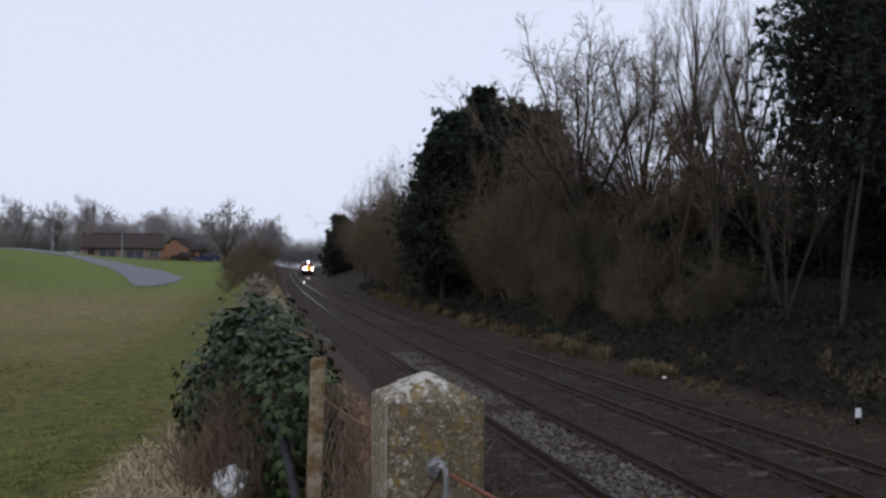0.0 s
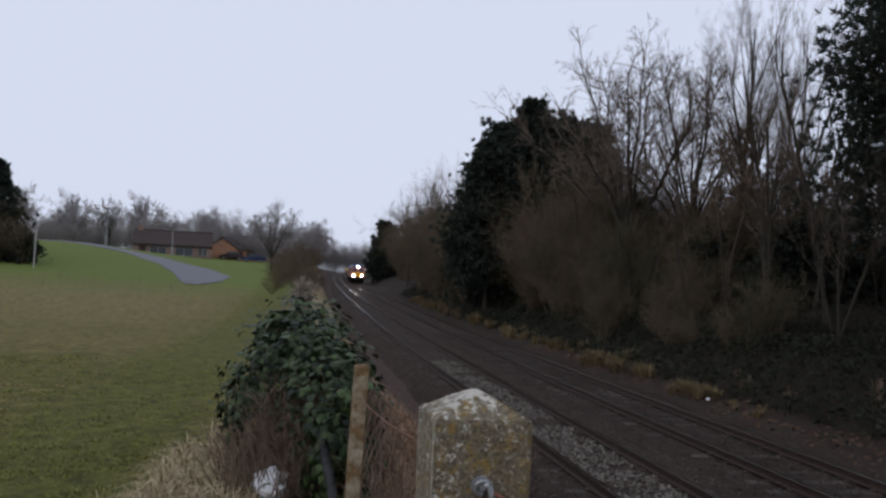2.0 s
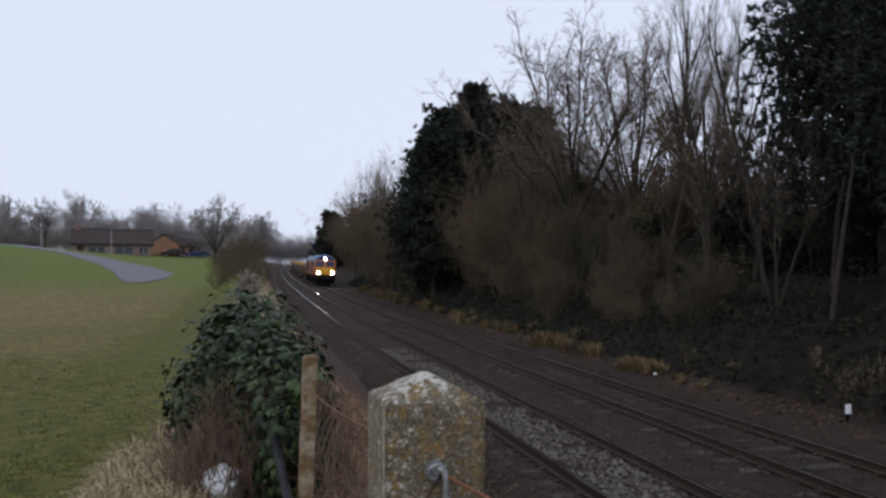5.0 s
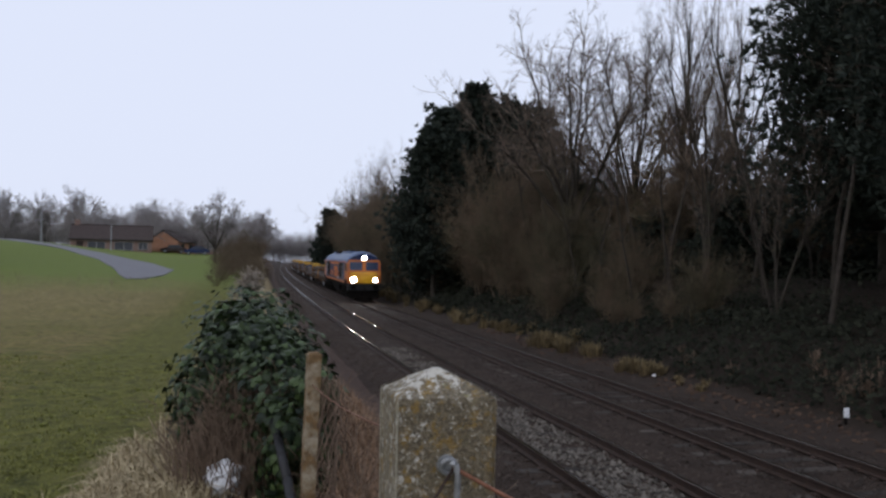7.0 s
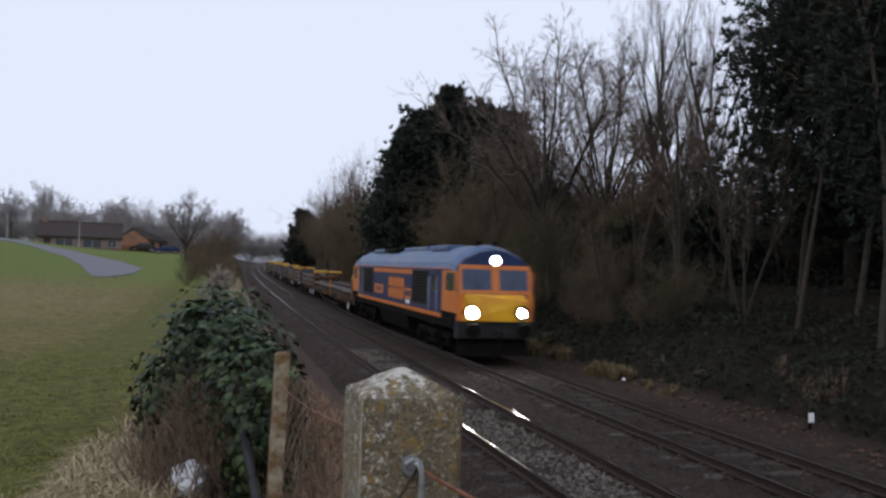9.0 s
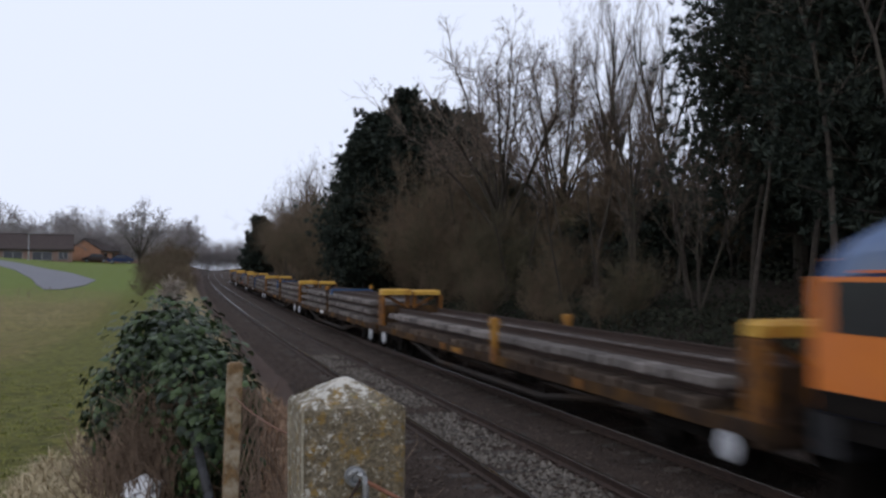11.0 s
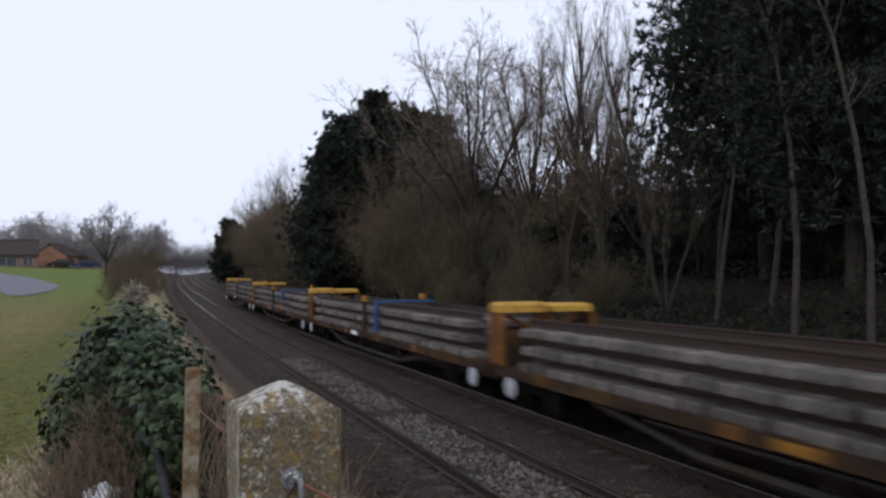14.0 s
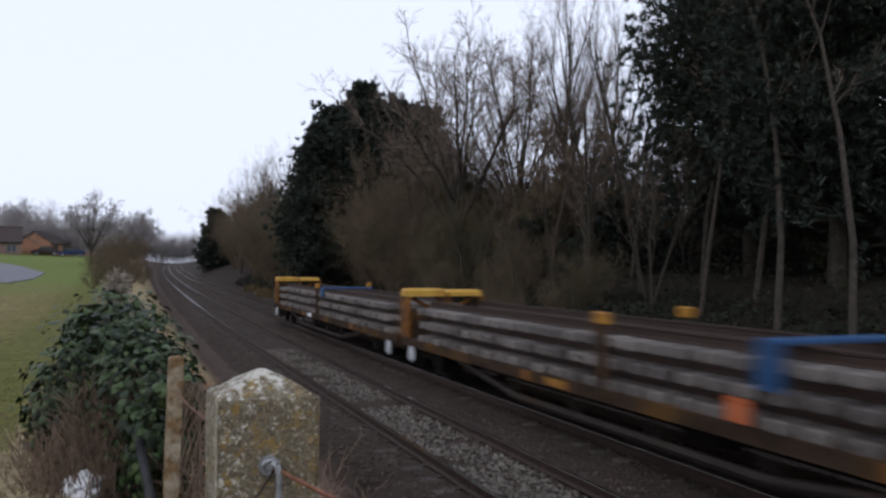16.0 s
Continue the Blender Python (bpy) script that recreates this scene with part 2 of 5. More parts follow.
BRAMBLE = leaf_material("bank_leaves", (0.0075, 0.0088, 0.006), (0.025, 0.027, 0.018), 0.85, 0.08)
LITTERLEAF = leaf_material("fallen_leaves", (0.026, 0.016, 0.011), (0.080, 0.048, 0.032), 0.85, 0.2)
GRASSBLADE = leaf_material("green_blades", (0.105, 0.11, 0.026), (0.225, 0.222, 0.066), 0.7, 0.2)
DRYBLADE = leaf_material("dry_blades", (0.20, 0.15, 0.08), (0.56, 0.47, 0.31), 0.85, 0.2)
BRACKEN = leaf_material("russet_dead_stems", (0.15, 0.088, 0.055), (0.38, 0.25, 0.165), 0.85, 0.15)
WEED = leaf_material("field_weeds", (0.22, 0.19, 0.085), (0.40, 0.33, 0.17), 0.9, 0.1)
FIELDBLADE = leaf_material("rough_field_blades", (0.15, 0.165, 0.045), (0.27, 0.28, 0.09), 0.8, 0.1)
WEEDSTEM = mottled("brown_weed_stalks", (0.12, 0.088, 0.068), (0.25, 0.19, 0.145), 3.0, 0.95, bump=0)
TAWNY = leaf_material("tawny_grass", (0.07, 0.052, 0.028), (0.22, 0.165, 0.088), 0.85, 0.2)
ASPHALT = mottled("worn_asphalt", (0.10, 0.10, 0.112), (0.165, 0.166, 0.185), 8.0, 0.9, (0.14, 0.14, 0.152), 0.4)
BRICKM = mottled("red_brick", (0.16, 0.105, 0.088), (0.24, 0.16, 0.135), 2.0, 0.9, (0.19, 0.13, 0.11), 0.4)
ORANGEBRICK = mottled("orange_brick", (0.27, 0.14, 0.085), (0.38, 0.20, 0.13), 2.0, 0.9, (0.30, 0.17, 0.11), 0.4)
TILEM = mottled("brown_roof_tiles", (0.028, 0.020, 0.018), (0.056, 0.041, 0.037), 4.0, 0.9)
FRAMEP = mottled("dull_window_paint", (0.26, 0.25, 0.24), (0.36, 0.35, 0.34), 8.0, 0.6)
WHITEP = mottled("white_plastic", (0.66, 0.67, 0.69), (0.80, 0.81, 0.83), 8.0, 0.5, bump=0.2)
DARKGLASS = mottled("dark_window_glass", (0.02, 0.022, 0.026), (0.03, 0.033, 0.038), 3.0, 0.1, bump=0, spec=0.5)
BLACKP = mottled("black_plastic", (0.010, 0.010, 0.011), (0.022, 0.022, 0.024), 20.0, 0.6)
LOCOBLUE = mottled("loco_blue_paint", (0.004, 0.016, 0.066), (0.007, 0.024, 0.088), 3.0, 0.45, (0.009, 0.018, 0.055), 0.7, bump=0.05, spec=0.3)
# roof blue far paler than the sides: reflected sky is put into it
LOCOROOF = mottled("sky_lit_roof_paint", (0.035, 0.075, 0.17), (0.06, 0.11, 0.22), 2.0, 0.5, (0.10, 0.125, 0.17), 0.5, bump=0.1, spec=0.5)
WINDSCREEN = mottled("blue_tinted_glass", (0.022, 0.034, 0.075), (0.035, 0.05, 0.10), 3.0, 0.12, bump=0, spec=0.5)
LOCOORANGE = mottled("loco_orange_paint", (0.50, 0.13, 0.014), (0.60, 0.18, 0.024), 2.5, 0.4, (0.55, 0.16, 0.03), 0.8, bump=0.05, spec=0.5)
LOCOYELLOW = mottled("loco_yellow_paint", (0.66, 0.33, 0.012), (0.78, 0.42, 0.02), 2.5, 0.45, (0.6, 0.28, 0.02), 0.9, bump=0.05)
YELLOWP = mottled("chipped_yellow_paint", (0.20, 0.085, 0.010), (0.38, 0.185, 0.016), 5.0, 0.6, (0.15, 0.06, 0.016), 1.6)
# rusty yellow of the upright parts, darkened with shade in the colour
CHEEK = mottled("shaded_rusty_yellow", (0.10, 0.037, 0.007), (0.21, 0.085, 0.011), 5.0, 0.7, (0.07, 0.032, 0.014), 2.0)
# head beam yellow, painted paler because its top catches the light
BEAMP = mottled("lit_yellow_paint", (0.36, 0.20, 0.025), (0.50, 0.30, 0.055), 5.0, 0.6, (0.30, 0.14, 0.02), 1.6)
BLUEP = mottled("blue_strap_paint", (0.008, 0.04, 0.11), (0.014, 0.065, 0.165), 5.0, 0.55)
ORANGEP = mottled("orange_red_paint", (0.45, 0.10, 0.03), (0.60, 0.17, 0.06), 5.0, 0.6)
UNDER = mottled("oily_underframe", (0.005, 0.0045, 0.004), (0.013, 0.011, 0.0095), 6.0, 0.92, spec=0.06)
RUSTFRAME = mottled("rusty_wagon_steel", (0.018, 0.012, 0.009), (0.050, 0.032, 0.021), 5.0, 0.85, (0.085, 0.045, 0.016), 1.0, spec=0.08)
WHITEWHEEL = mottled("white_wheel_paint", (0.30, 0.31, 0.33), (0.52, 0.53, 0.56), 9.0, 0.6)
PANELSLEEPER = mottled("panel_concrete", (0.078, 0.067, 0.061), (0.195, 0.174, 0.162), 6.0, 0.9, (0.06, 0.046, 0.04), 1.2, per="object")
PANELWOOD = mottled("old_sleeper_timber", (0.04, 0.028, 0.02), (0.10, 0.073, 0.055), 6.0, 0.9, (0.06, 0.043, 0.031), 1.2, per="object")
TRUSSP = mottled("grimy_grey_steel", (0.015, 0.013, 0.012), (0.043, 0.037, 0.034), 5.0, 0.9, (0.035, 0.024, 0.017), 1.0, spec=0.08)
HEADLAMP = glow("lit_headlamp", (1.0, 0.98, 0.92), 120.0)


# ---- geometry helpers ----
class Geo:
    """Collects vertices and faces for one mesh."""

    def __init__(self):
        self.v, self.f = [], []

    def box(self, x0, x1, y0, y1, z0, z1, c=0.0):
        """A box; c chamfers its upper edges."""
        n = len(self.v)
        if c <= 0:
            self.v += [(x0, y0, z0), (x1, y0, z0), (x1, y1, z0), (x0, y1, z0), (x0, y0, z1), (x1, y0, z1), (x1, y1, z1), (x0, y1, z1)]
            fs = [(0, 3, 2, 1), (4, 5, 6, 7), (0, 1, 5, 4), (1, 2, 6, 5), (2, 3, 7, 6), (3, 0, 4, 7)]
        else:
            zc = z1 - c
            self.v += [(x0, y0, z0), (x1, y0, z0), (x1, y1, z0), (x0, y1, z0), (x0, y0, zc), (x1, y0, zc), (x1, y1, zc), (x0, y1, zc),
                       (x0 + c, y0 + c, z1), (x1 - c, y0 + c, z1), (x1 - c, y1 - c, z1), (x0 + c, y1 - c, z1)]
            fs = [(0, 3, 2, 1), (8, 9, 10, 11), (0, 1, 5, 4), (1, 2, 6, 5), (2, 3, 7, 6), (3, 0, 4, 7),
                  (4, 5, 9, 8), (5, 6, 10, 9), (6, 7, 11, 10), (7, 4, 8, 11)]
        self.f += [tuple(n + i for i in f) for f in fs]
        return self

    def tube(self, p, q, r0, r1, k=6, cap=True):
        p, q = Vector(p), Vector(q)
        d = q - p
        if d.length < 1e-6:
            return self
        d.normalize()
        a = d.cross(Vector((0, 0, 1)) if abs(d.z) < 0.9 else Vector((1, 0, 0))).normalized()
        b = d.cross(a)
        n = len(self.v)
        for c, r in ((p, r0), (q, r1)):
            for i in range(k):
                w = 2 * math.pi * i / k
                self.v.append(tuple(c + a * (r * math.cos(w)) + b * (r * math.sin(w))))
        for i in range(k):
            j = (i + 1) % k
            self.f.append((n + i, n + k + i, n + k + j, n + j))
        if cap:
            self.f.append(tuple(n + i for i in range(k)))
            self.f.append(tuple(n + k + i for i in reversed(range(k))))
        return self

    def path(self, pts, r, k=6):
        for p, q in zip(pts[:-1], pts[1:]):
            self.tube(p, q, r, r, k)
        return self

    def loft(self, rings, caps=True):
        """Joins rings of equal length, closed round."""
        n, k = len(self.v), len(rings[0])
        for r in rings:
            self.v += [tuple(p) for p in r]
        for a in range(len(rings) - 1):
            for i in range(k):
                j = (i + 1) % k
                self.f.append((n + a * k + i, n + a * k + j, n + (a + 1) * k + j, n + (a + 1) * k + i))
        if caps:
            self.f.append(tuple(n + i for i in reversed(range(k))))
            self.f.append(tuple(n + (len(rings) - 1) * k + i for i in range(k)))
        return self

    def poly(self, pts):
        n = len(self.v)
        self.v += [tuple(p) for p in pts]
        self.f.append(tuple(range(n, n + len(pts))))
        return self


def mesh_of(name, geo, mat, smooth=False):
    me = bpy.data.meshes.new(name)
    me.from_pydata(geo.v, [], geo.f)
    for m in (mat if isinstance(mat, (list, tuple)) else [mat]):
        me.materials.append(m)
    if smooth:
        me.polygons.foreach_set("use_smooth", [True] * len(me.polygons))
    me.update()
    return me


def part(name, geo, mat, parent, label="", smooth=False, at=None):
    ob = new(name, mesh_of(name, geo, mat, smooth))
    ob.parent = parent
    if at is not None:
        ob.matrix_basis = at
    if label:
        tagged(ob, label)
    return ob


def thing(name, m, label, category, group="", kind=""):
    ob = new(name)
    ob.empty_display_size = 0.3
    ob.matrix_basis = m
    return tagged(ob, label, category, group, kind)


def setting(name, geo, mat, label, smooth=False):
    ob = new(name, mesh_of(name, geo, mat, smooth))
    return tagged(ob, label, name.split("_")[0], kind="structure")


# ---- the lie of the land ----
def ease(a, b, v):
    k = min(1.0, max(0.0, (v - a) / (b - a)))
    return k * k * (3 - 2 * k)


def bend(y):
    """How far the line has swung to the right, y metres up the line."""
    return max(0.0, y - 30) ** 2 / 9600


def climb(y):
    """How far the line has climbed, y metres up the line."""
    return 0.0055 * (math.hypot(y - 40, 15) + y - 40)


def field_z(x, y):
    z = 1.45 + 0.031 * min(118, max(0.0, y - 32)) - 0.02 * max(0.0, min(y, 32) - 2)
    z += 2.3 * ease(6, 32, -x) * ease(44, 102, y) * (1 - 0.45 * ease(112, 135, y))
    return z


def ground_z(x, y):
    b, c = bend(y), climb(y)
    u = x - b
    left, bed = field_z(x, y), -0.42 + c
    bank = bed + 0.22 + 1.3 * ease(12.0, 15.2, u) + 1.6 * ease(14.5, 21, u)
    if u < 3.2:
        z = left + (bed - left) * ease(0.55, 3.0, u)
    else:
        z = bed + (bank - bed) * ease(10.9, 11.8, u)
    if -60 < x < 40 and -10 < y < 160:
        z += 0.05 * noise.noise((x * 0.8, y * 0.8, 3.0)) + 0.025 * noise.noise((x * 2.7, y * 2.7, 9.0))
    return z


def steps(*spans):
    out = []
    for a, b, s in spans:
        k = max(1, round((b - a) / s))
        out += [a + (b - a) * i / k for i in range(k)]
    return out + [spans[-1][1]]


def build_ground():
    xs = steps((-900, -200, 140), (-200, -60, 20), (-60, -12, 2), (-12, -4, 0.7), (-4, 4, 0.3), (4, 11, 1.0), (11, 16, 0.5), (16, 30, 1.5), (30, 120, 15), (120, 900, 130))
    ys = steps((-400, -60, 40), (-60, -6, 6), (-6, 14, 0.4), (14, 40, 1.0), (40, 170, 3), (170, 400, 20), (400, 2500, 300))
    g = Geo()
    nx = len(xs)
    for y in ys:
        for x in xs:
            g.v.append((x, y, ground_z(x, y)))
    for j in range(len(ys) - 1):
        for i in range(nx - 1):
            a = j * nx + i
            g.f.append((a, a + 1, a + 1 + nx, a + nx))
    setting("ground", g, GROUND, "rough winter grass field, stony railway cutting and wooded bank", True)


NEAR, FAR = 5.2525, 8.6525          # the two track centres
GAUGE = 1.505 / 2
LINE = steps((-130, -10, 10), (-10, 60, 5), (60, 420, 10))


def build_ballast():
    prof = [(3.15, -0.44), (3.55, -0.22), (4.2, -0.19), (6.95, -0.19), (7.7, -0.19), (10.0, -0.19), (10.55, -0.24), (11.2, -0.44)]
    ys = steps((-130, -4, 6), (-4, 40, 0.5), (40, 120, 3), (120, 420, 10))
    g = Geo()
    k = len(prof)
    for y in ys:
        for x, z in prof:
            w = 0.02 * noise.noise((x * 3, y * 3, 0.0)) if y < 60 else 0
            g.v.append((x + bend(y), y, z + climb(y) + w))
    for j in range(len(ys) - 1):
        for i in range(k - 1):
            a = j * k + i
            g.f.append((a, a + 1, a + 1 + k, a + k))
    setting("ballast_bed", g, BALLAST, "dirty brown stone ballast under two railway tracks", True)


def build_stones(seed, count, x0, x1, y1, mat, label, patchy=False, size=(0.018, 0.042)):
    """Loose ballast near the fence, one mesh of small angular stones."""
    rng = random.Random(seed)
    g = Geo()
    for _ in range(count):
        y = 3 + (y1 - 3) * rng.random() ** 1.5
        x = rng.uniform(x0, x1)
        if patchy and noise.noise((x * 0.9, y * 0.9, 5.0)) < -0.22:
            continue
        on = any(abs(x - c) < 1.25 for c in (NEAR, FAR))
        r = rng.uniform(*size)
        z = -0.19 + climb(y) + rng.uniform(-0.01, 0.012) - 0.12 * ease(10.0, 10.9, x) - 0.10 * ease(3.6, 3.3, x)
        if on and rng.random() < 0.4:
            z += 0.025
        c = Vector((x + bend(y), y, z))
        n = len(g.v)
        for i in range(4):
            w = i * 1.5708 + rng.uniform(-0.5, 0.5)
            q = r * rng.uniform(0.7, 1.3)
            g.v.append(tuple(c + Vector((q * math.cos(w), q * math.sin(w), rng.uniform(-0.3, 0.3) * r))))
        g.v.append(tuple(c + Vector((rng.uniform(-0.5, 0.5) * r, rng.uniform(-0.5, 0.5) * r, r * rng.uniform(0.6, 1.1)))))
        g.f += [(n, n + 1, n + 4), (n + 1, n + 2, n + 4), (n + 2, n + 3, n + 4), (n + 3, n, n + 4)]
    tagged(new("ballast_stones", mesh_of("ballast_stones", g, mat)), label, "stones", kind="stuff")


def build_track(cx, label, seed):
    t = thing("railway_track", pose(cx, 0, 0), label, "railway track", "two tracks of the line")
    for side in (-GAUGE, GAUGE):
        foot, head = Geo(), Geo()
        profile = [(-0.07, -0.155), (0.07, -0.155), (0.07, -0.14), (0.012, -0.12), (0.012, -0.045), (0.035, -0.03), (0.035, -0.006), (-0.035, -0.006), (-0.035, -0.03), (-0.012, -0.045), (-0.012, -0.12), (-0.07, -0.14)]
        foot.loft([[(side + x + bend(y), y, z + climb(y)) for x, z in profile] for y in LINE])
        top = [(-0.033, -0.008), (0.033, -0.008), (0.030, 0.0), (-0.030, 0.0)]
        head.loft([[(side + x + bend(y), y, z + climb(y) + 0.001) for x, z in top] for y in LINE])
        r = part("rail", foot, RAIL, t, "rusty steel rail")
        part("running_surface", head, RAILTOP, r, "worn shiny rail head")
    # sleepers: half bedded in the ballast
    g = Geo().box(-1.25, 1.25, -0.125, 0.125, -0.30, -0.160, 0.012)
    me = mesh_of("sleeper", g, SLEEPER)
    chair = Geo()
    clip = mesh_of("rail_chair", Geo().box(-0.045, 0.045, -0.06, 0.06, -0.162, -0.125, 0.012), RAIL)
    for side in (-GAUGE, GAUGE):
        for s in (-1, 1):
            chair.box(side + s * 0.10 - 0.045, side + s * 0.10 + 0.045, -0.06, 0.06, -0.162, -0.125, 0.012)
    rng = random.Random(seed)
    rest, restc = Geo(), Geo()
    for i in range(-20, 300):
        y = i * 0.67 + rng.uniform(-0.03, 0.03)
        m = pose(bend(y) + rng.uniform(-0.02, 0.02), y, climb(y) + rng.uniform(-0.045, -0.018), 0, 0, rng.uniform(-0.6, 0.6))
        if 0 <= i < 110:
            ob = new("sleeper", me)
            ob.parent, ob.matrix_basis = t, m
            if i < 70:
                for side in (-GAUGE, GAUGE):
                    for q in (-0.10, 0.10):
                        c = new("rail_chair", clip)
                        c.parent, c.matrix_basis = t, m @ pose(side + q, 0, 0)
        else:
            for src, dst in ((g, rest), (chair, restc)):
                n = len(dst.v)
                dst.v += [tuple(m @ Vector(v)) for v in src.v]
                dst.f += [tuple(n + k for k in f) for f in src.f]
    tagged(part("distant_sleeper", rest, SLEEPER, t), kind="stuff")
    tagged(part("distant_fastening", restc, RAIL, t), kind="stuff")


# ---- trees ----
def turned(d, rng, a, b):
    """d tilted by an angle between a and b degrees, any way round."""
    side = d.cross(Vector((rng.uniform(-1, 1), rng.uniform(-1, 1), rng.uniform(-1, 1))))
    if side.length < 1e-4:
        side = Vector((1, 0, 0))
    side.normalize()
    w = radians(rng.uniform(a, b))
    return (d * math.cos(w) + side * math.sin(w)).normalized()


def branch(g, fine, p, d, length, r, level, rng, style):
    """A bent branch with its own side branches."""
    segs = 4 if level == 0 else (3 if level < 3 else (2 if level == 3 else 1))
    kids = style["kids"][level] if level < len(style["kids"]) else 0
    pts = [p.copy()]
    for i in range(segs):
        d = (d + Vector((rng.gauss(0, 1), rng.gauss(0, 1), rng.gauss(0, 1))) * style["crook"] + Vector((0, 0, style["lift"] * (0.3 if level == 0 else 1)))).normalized()
        p = p + d * (length / segs)
        pts.append(p.copy())
    out = g if level < 2 else fine
    k = 7 if level == 0 else (5 if level == 1 else 3)
    for i in range(segs):
        ra, rb = r * (1 - 0.75 * i / segs), r * (1 - 0.75 * (i + 1) / segs)
        out.tube(pts[i], pts[i + 1], ra, max(rb, 0.003, style.get('thin', 0)), k, False)
    for j in range(kids):
        f = rng.uniform(style["bare"] if level == 0 else 0.2, 1.0)
        i = min(segs - 1, int(f * segs))
        q = pts[i].lerp(pts[i + 1], f * segs - i)
        a, b = style["angle"][min(level, len(style["angle"]) - 1)]
        dd = turned((pts[i + 1] - pts[i]).normalized(), rng, a, b)
        ln = length * style["ratio"][min(level, len(style["ratio"]) - 1)] * rng.uniform(0.6, 1.15) * (1.15 - 0.45 * f if level == 0 else 1)
        branch(g, fine, q, dd, ln, max(0.004, style.get('thin', 0), r * (1 - 0.7 * f) * rng.uniform(0.45, 0.65)), level + 1, rng, style)


HAZY = dict(kids=(10, 10, 8, 4), crook=0.12, lift=0.05, bare=0.45, angle=((14, 55), (25, 58), (20, 60), (20, 60)), ratio=(1.75, 0.40, 0.42, 0.4), thin=0.014, stem=0.40)
WHIP = dict(kids=(12, 6, 5, 3), crook=0.06, lift=0.12, bare=0.25, angle=((14, 34), (15, 40), (18, 45), (20, 50)), ratio=(0.44, 0.45, 0.42, 0.4))
POLE = dict(girth=0.0085, kids=(9, 5, 4), crook=0.045, lift=0.05, bare=0.45, angle=((25, 60), (20, 50), (20, 50)), ratio=(0.2, 0.45, 0.42), thin=0.006)
BUSH = dict(kids=(8, 6, 4), crook=0.09, lift=0.07, bare=0.15, thin=0.0055, angle=((18, 50), (20, 60), (20, 60)), ratio=(0.55, 0.50, 0.45))


def bare_tree(m, height, seed, style, label, twig=None, stems=1, category="tree"):
    t = thing("bare_tree", m, label, category)
    rng = random.Random(seed)
    g, fine = Geo(), Geo()
    for s in range(stems):
        d = turned(Vector((0, 0, 1)), rng, 0, 5 if stems == 1 else 16)
        branch(g, fine, Vector((rng.uniform(-0.3, 0.3) * (stems > 1), rng.uniform(-0.3, 0.3) * (stems > 1), -0.2)), d, height * style.get('stem', 0.9) * rng.uniform(0.92, 1.05), height * style.get('girth', 0.013) / stems ** 0.4, 0, rng, style)
    part("trunk", g, BARK, t)
    part("crown", fine, twig or TWIG, t)
    return t


def dome_tree(m, height, radius, seed, label, fork=0.30, limbs=13, twig=None, thin=0.008):
    """A leafless tree whose limbs rise and spread into a domed crown."""
    t = thing("bare_tree", m, label, "tree")
    rng = random.Random(seed)
    g, fine = Geo(), Geo()
    top = Vector((rng.gauss(0, 0.1), rng.gauss(0, 0.1), height * fork))
    r0 = height * 0.017
    g.tube((0, 0, -0.3), top * 0.5, r0 * 1.15, r0, 8, False).tube(top * 0.5, top, r0, r0 * 0.85, 8, False)
    style = dict(kids=(0, 0, 6, 4), crook=0.07, lift=0.02, bare=0.2, angle=((20, 50), (20, 50), (22, 55), (22, 60)), ratio=(0.5, 0.5, 0.5, 0.45), thin=thin)
    for i in range(limbs):
        a = i * 2.4 + rng.uniform(-0.4, 0.4)
        s = math.sqrt((i + 0.4) / limbs) * rng.uniform(0.85, 1.05)
        end = Vector((radius * s * math.cos(a), radius * s * math.sin(a), height * fork + height * (1 - fork) * math.sqrt(max(0.10, 1.02 - 0.85 * s * s)) * rng.uniform(0.86, 1.02)))
        start = top * rng.uniform(0.72, 1.0)
        mid = start.lerp(end, 0.5) + Vector((-end.x * 0.02, -end.y * 0.02, height * 0.03))
        pts = []
        n = 7
        for k in range(n + 1):
            f = k / n
            p = start * ((1 - f) ** 2) + mid * (2 * f * (1 - f)) + end * (f * f)
            pts.append(p + Vector((rng.gauss(0, 1), rng.gauss(0, 1), rng.gauss(0, 1))) * (0.006 * height * (0 < k < n)))
        for k in range(n):
            g.tube(pts[k], pts[k + 1], r0 * 0.46 * (1 - 0.8 * k / n), max(thin, r0 * 0.46 * (1 - 0.8 * (k + 1) / n)), 5, False)
        reach = (end - start).length
        for _ in range(13):
            f = rng.uniform(0.34, 1.0)
            k = min(n - 1, int(f * n))
            q = pts[k].lerp(pts[k + 1], f * n - k)
            d = turned((pts[k + 1] - pts[k]).normalized(), rng, 15, 58)
            branch(g, fine, q, d, reach * rng.uniform(0.16, 0.34) * (1.25 - 0.5 * f), max(thin, r0 * 0.16), 2, rng, style)
    part("trunk", g, BARK, t)
    part("crown", fine, twig or TWIG, t)
    return t


def shrub(m, height, seed, label, mat=None, stems=16, name="shrub", spread=38, kids=None):
    t = thing(name, m, label, "shrub")
    rng = random.Random(seed)
    g, fine = Geo(), Geo()
    style = dict(BUSH)
    if kids:
        style["kids"] = kids
    for s in range(stems):
        d = turned(Vector((0, 0, 1)), rng, 4, spread)
        o = Vector((rng.uniform(-0.5, 0.5) * height * 0.2, rng.uniform(-0.5, 0.5) * height * 0.2, -0.15))
        branch(g, fine, o, d, height * rng.uniform(0.55, 1.0), 0.007 * height * rng.uniform(0.5, 1.0) + 0.004, 0, rng, style)
    part("stool", g, mat or SHRUBTWIG, t)
    part("crown", fine, mat or SHRUBTWIG, t)
    return t


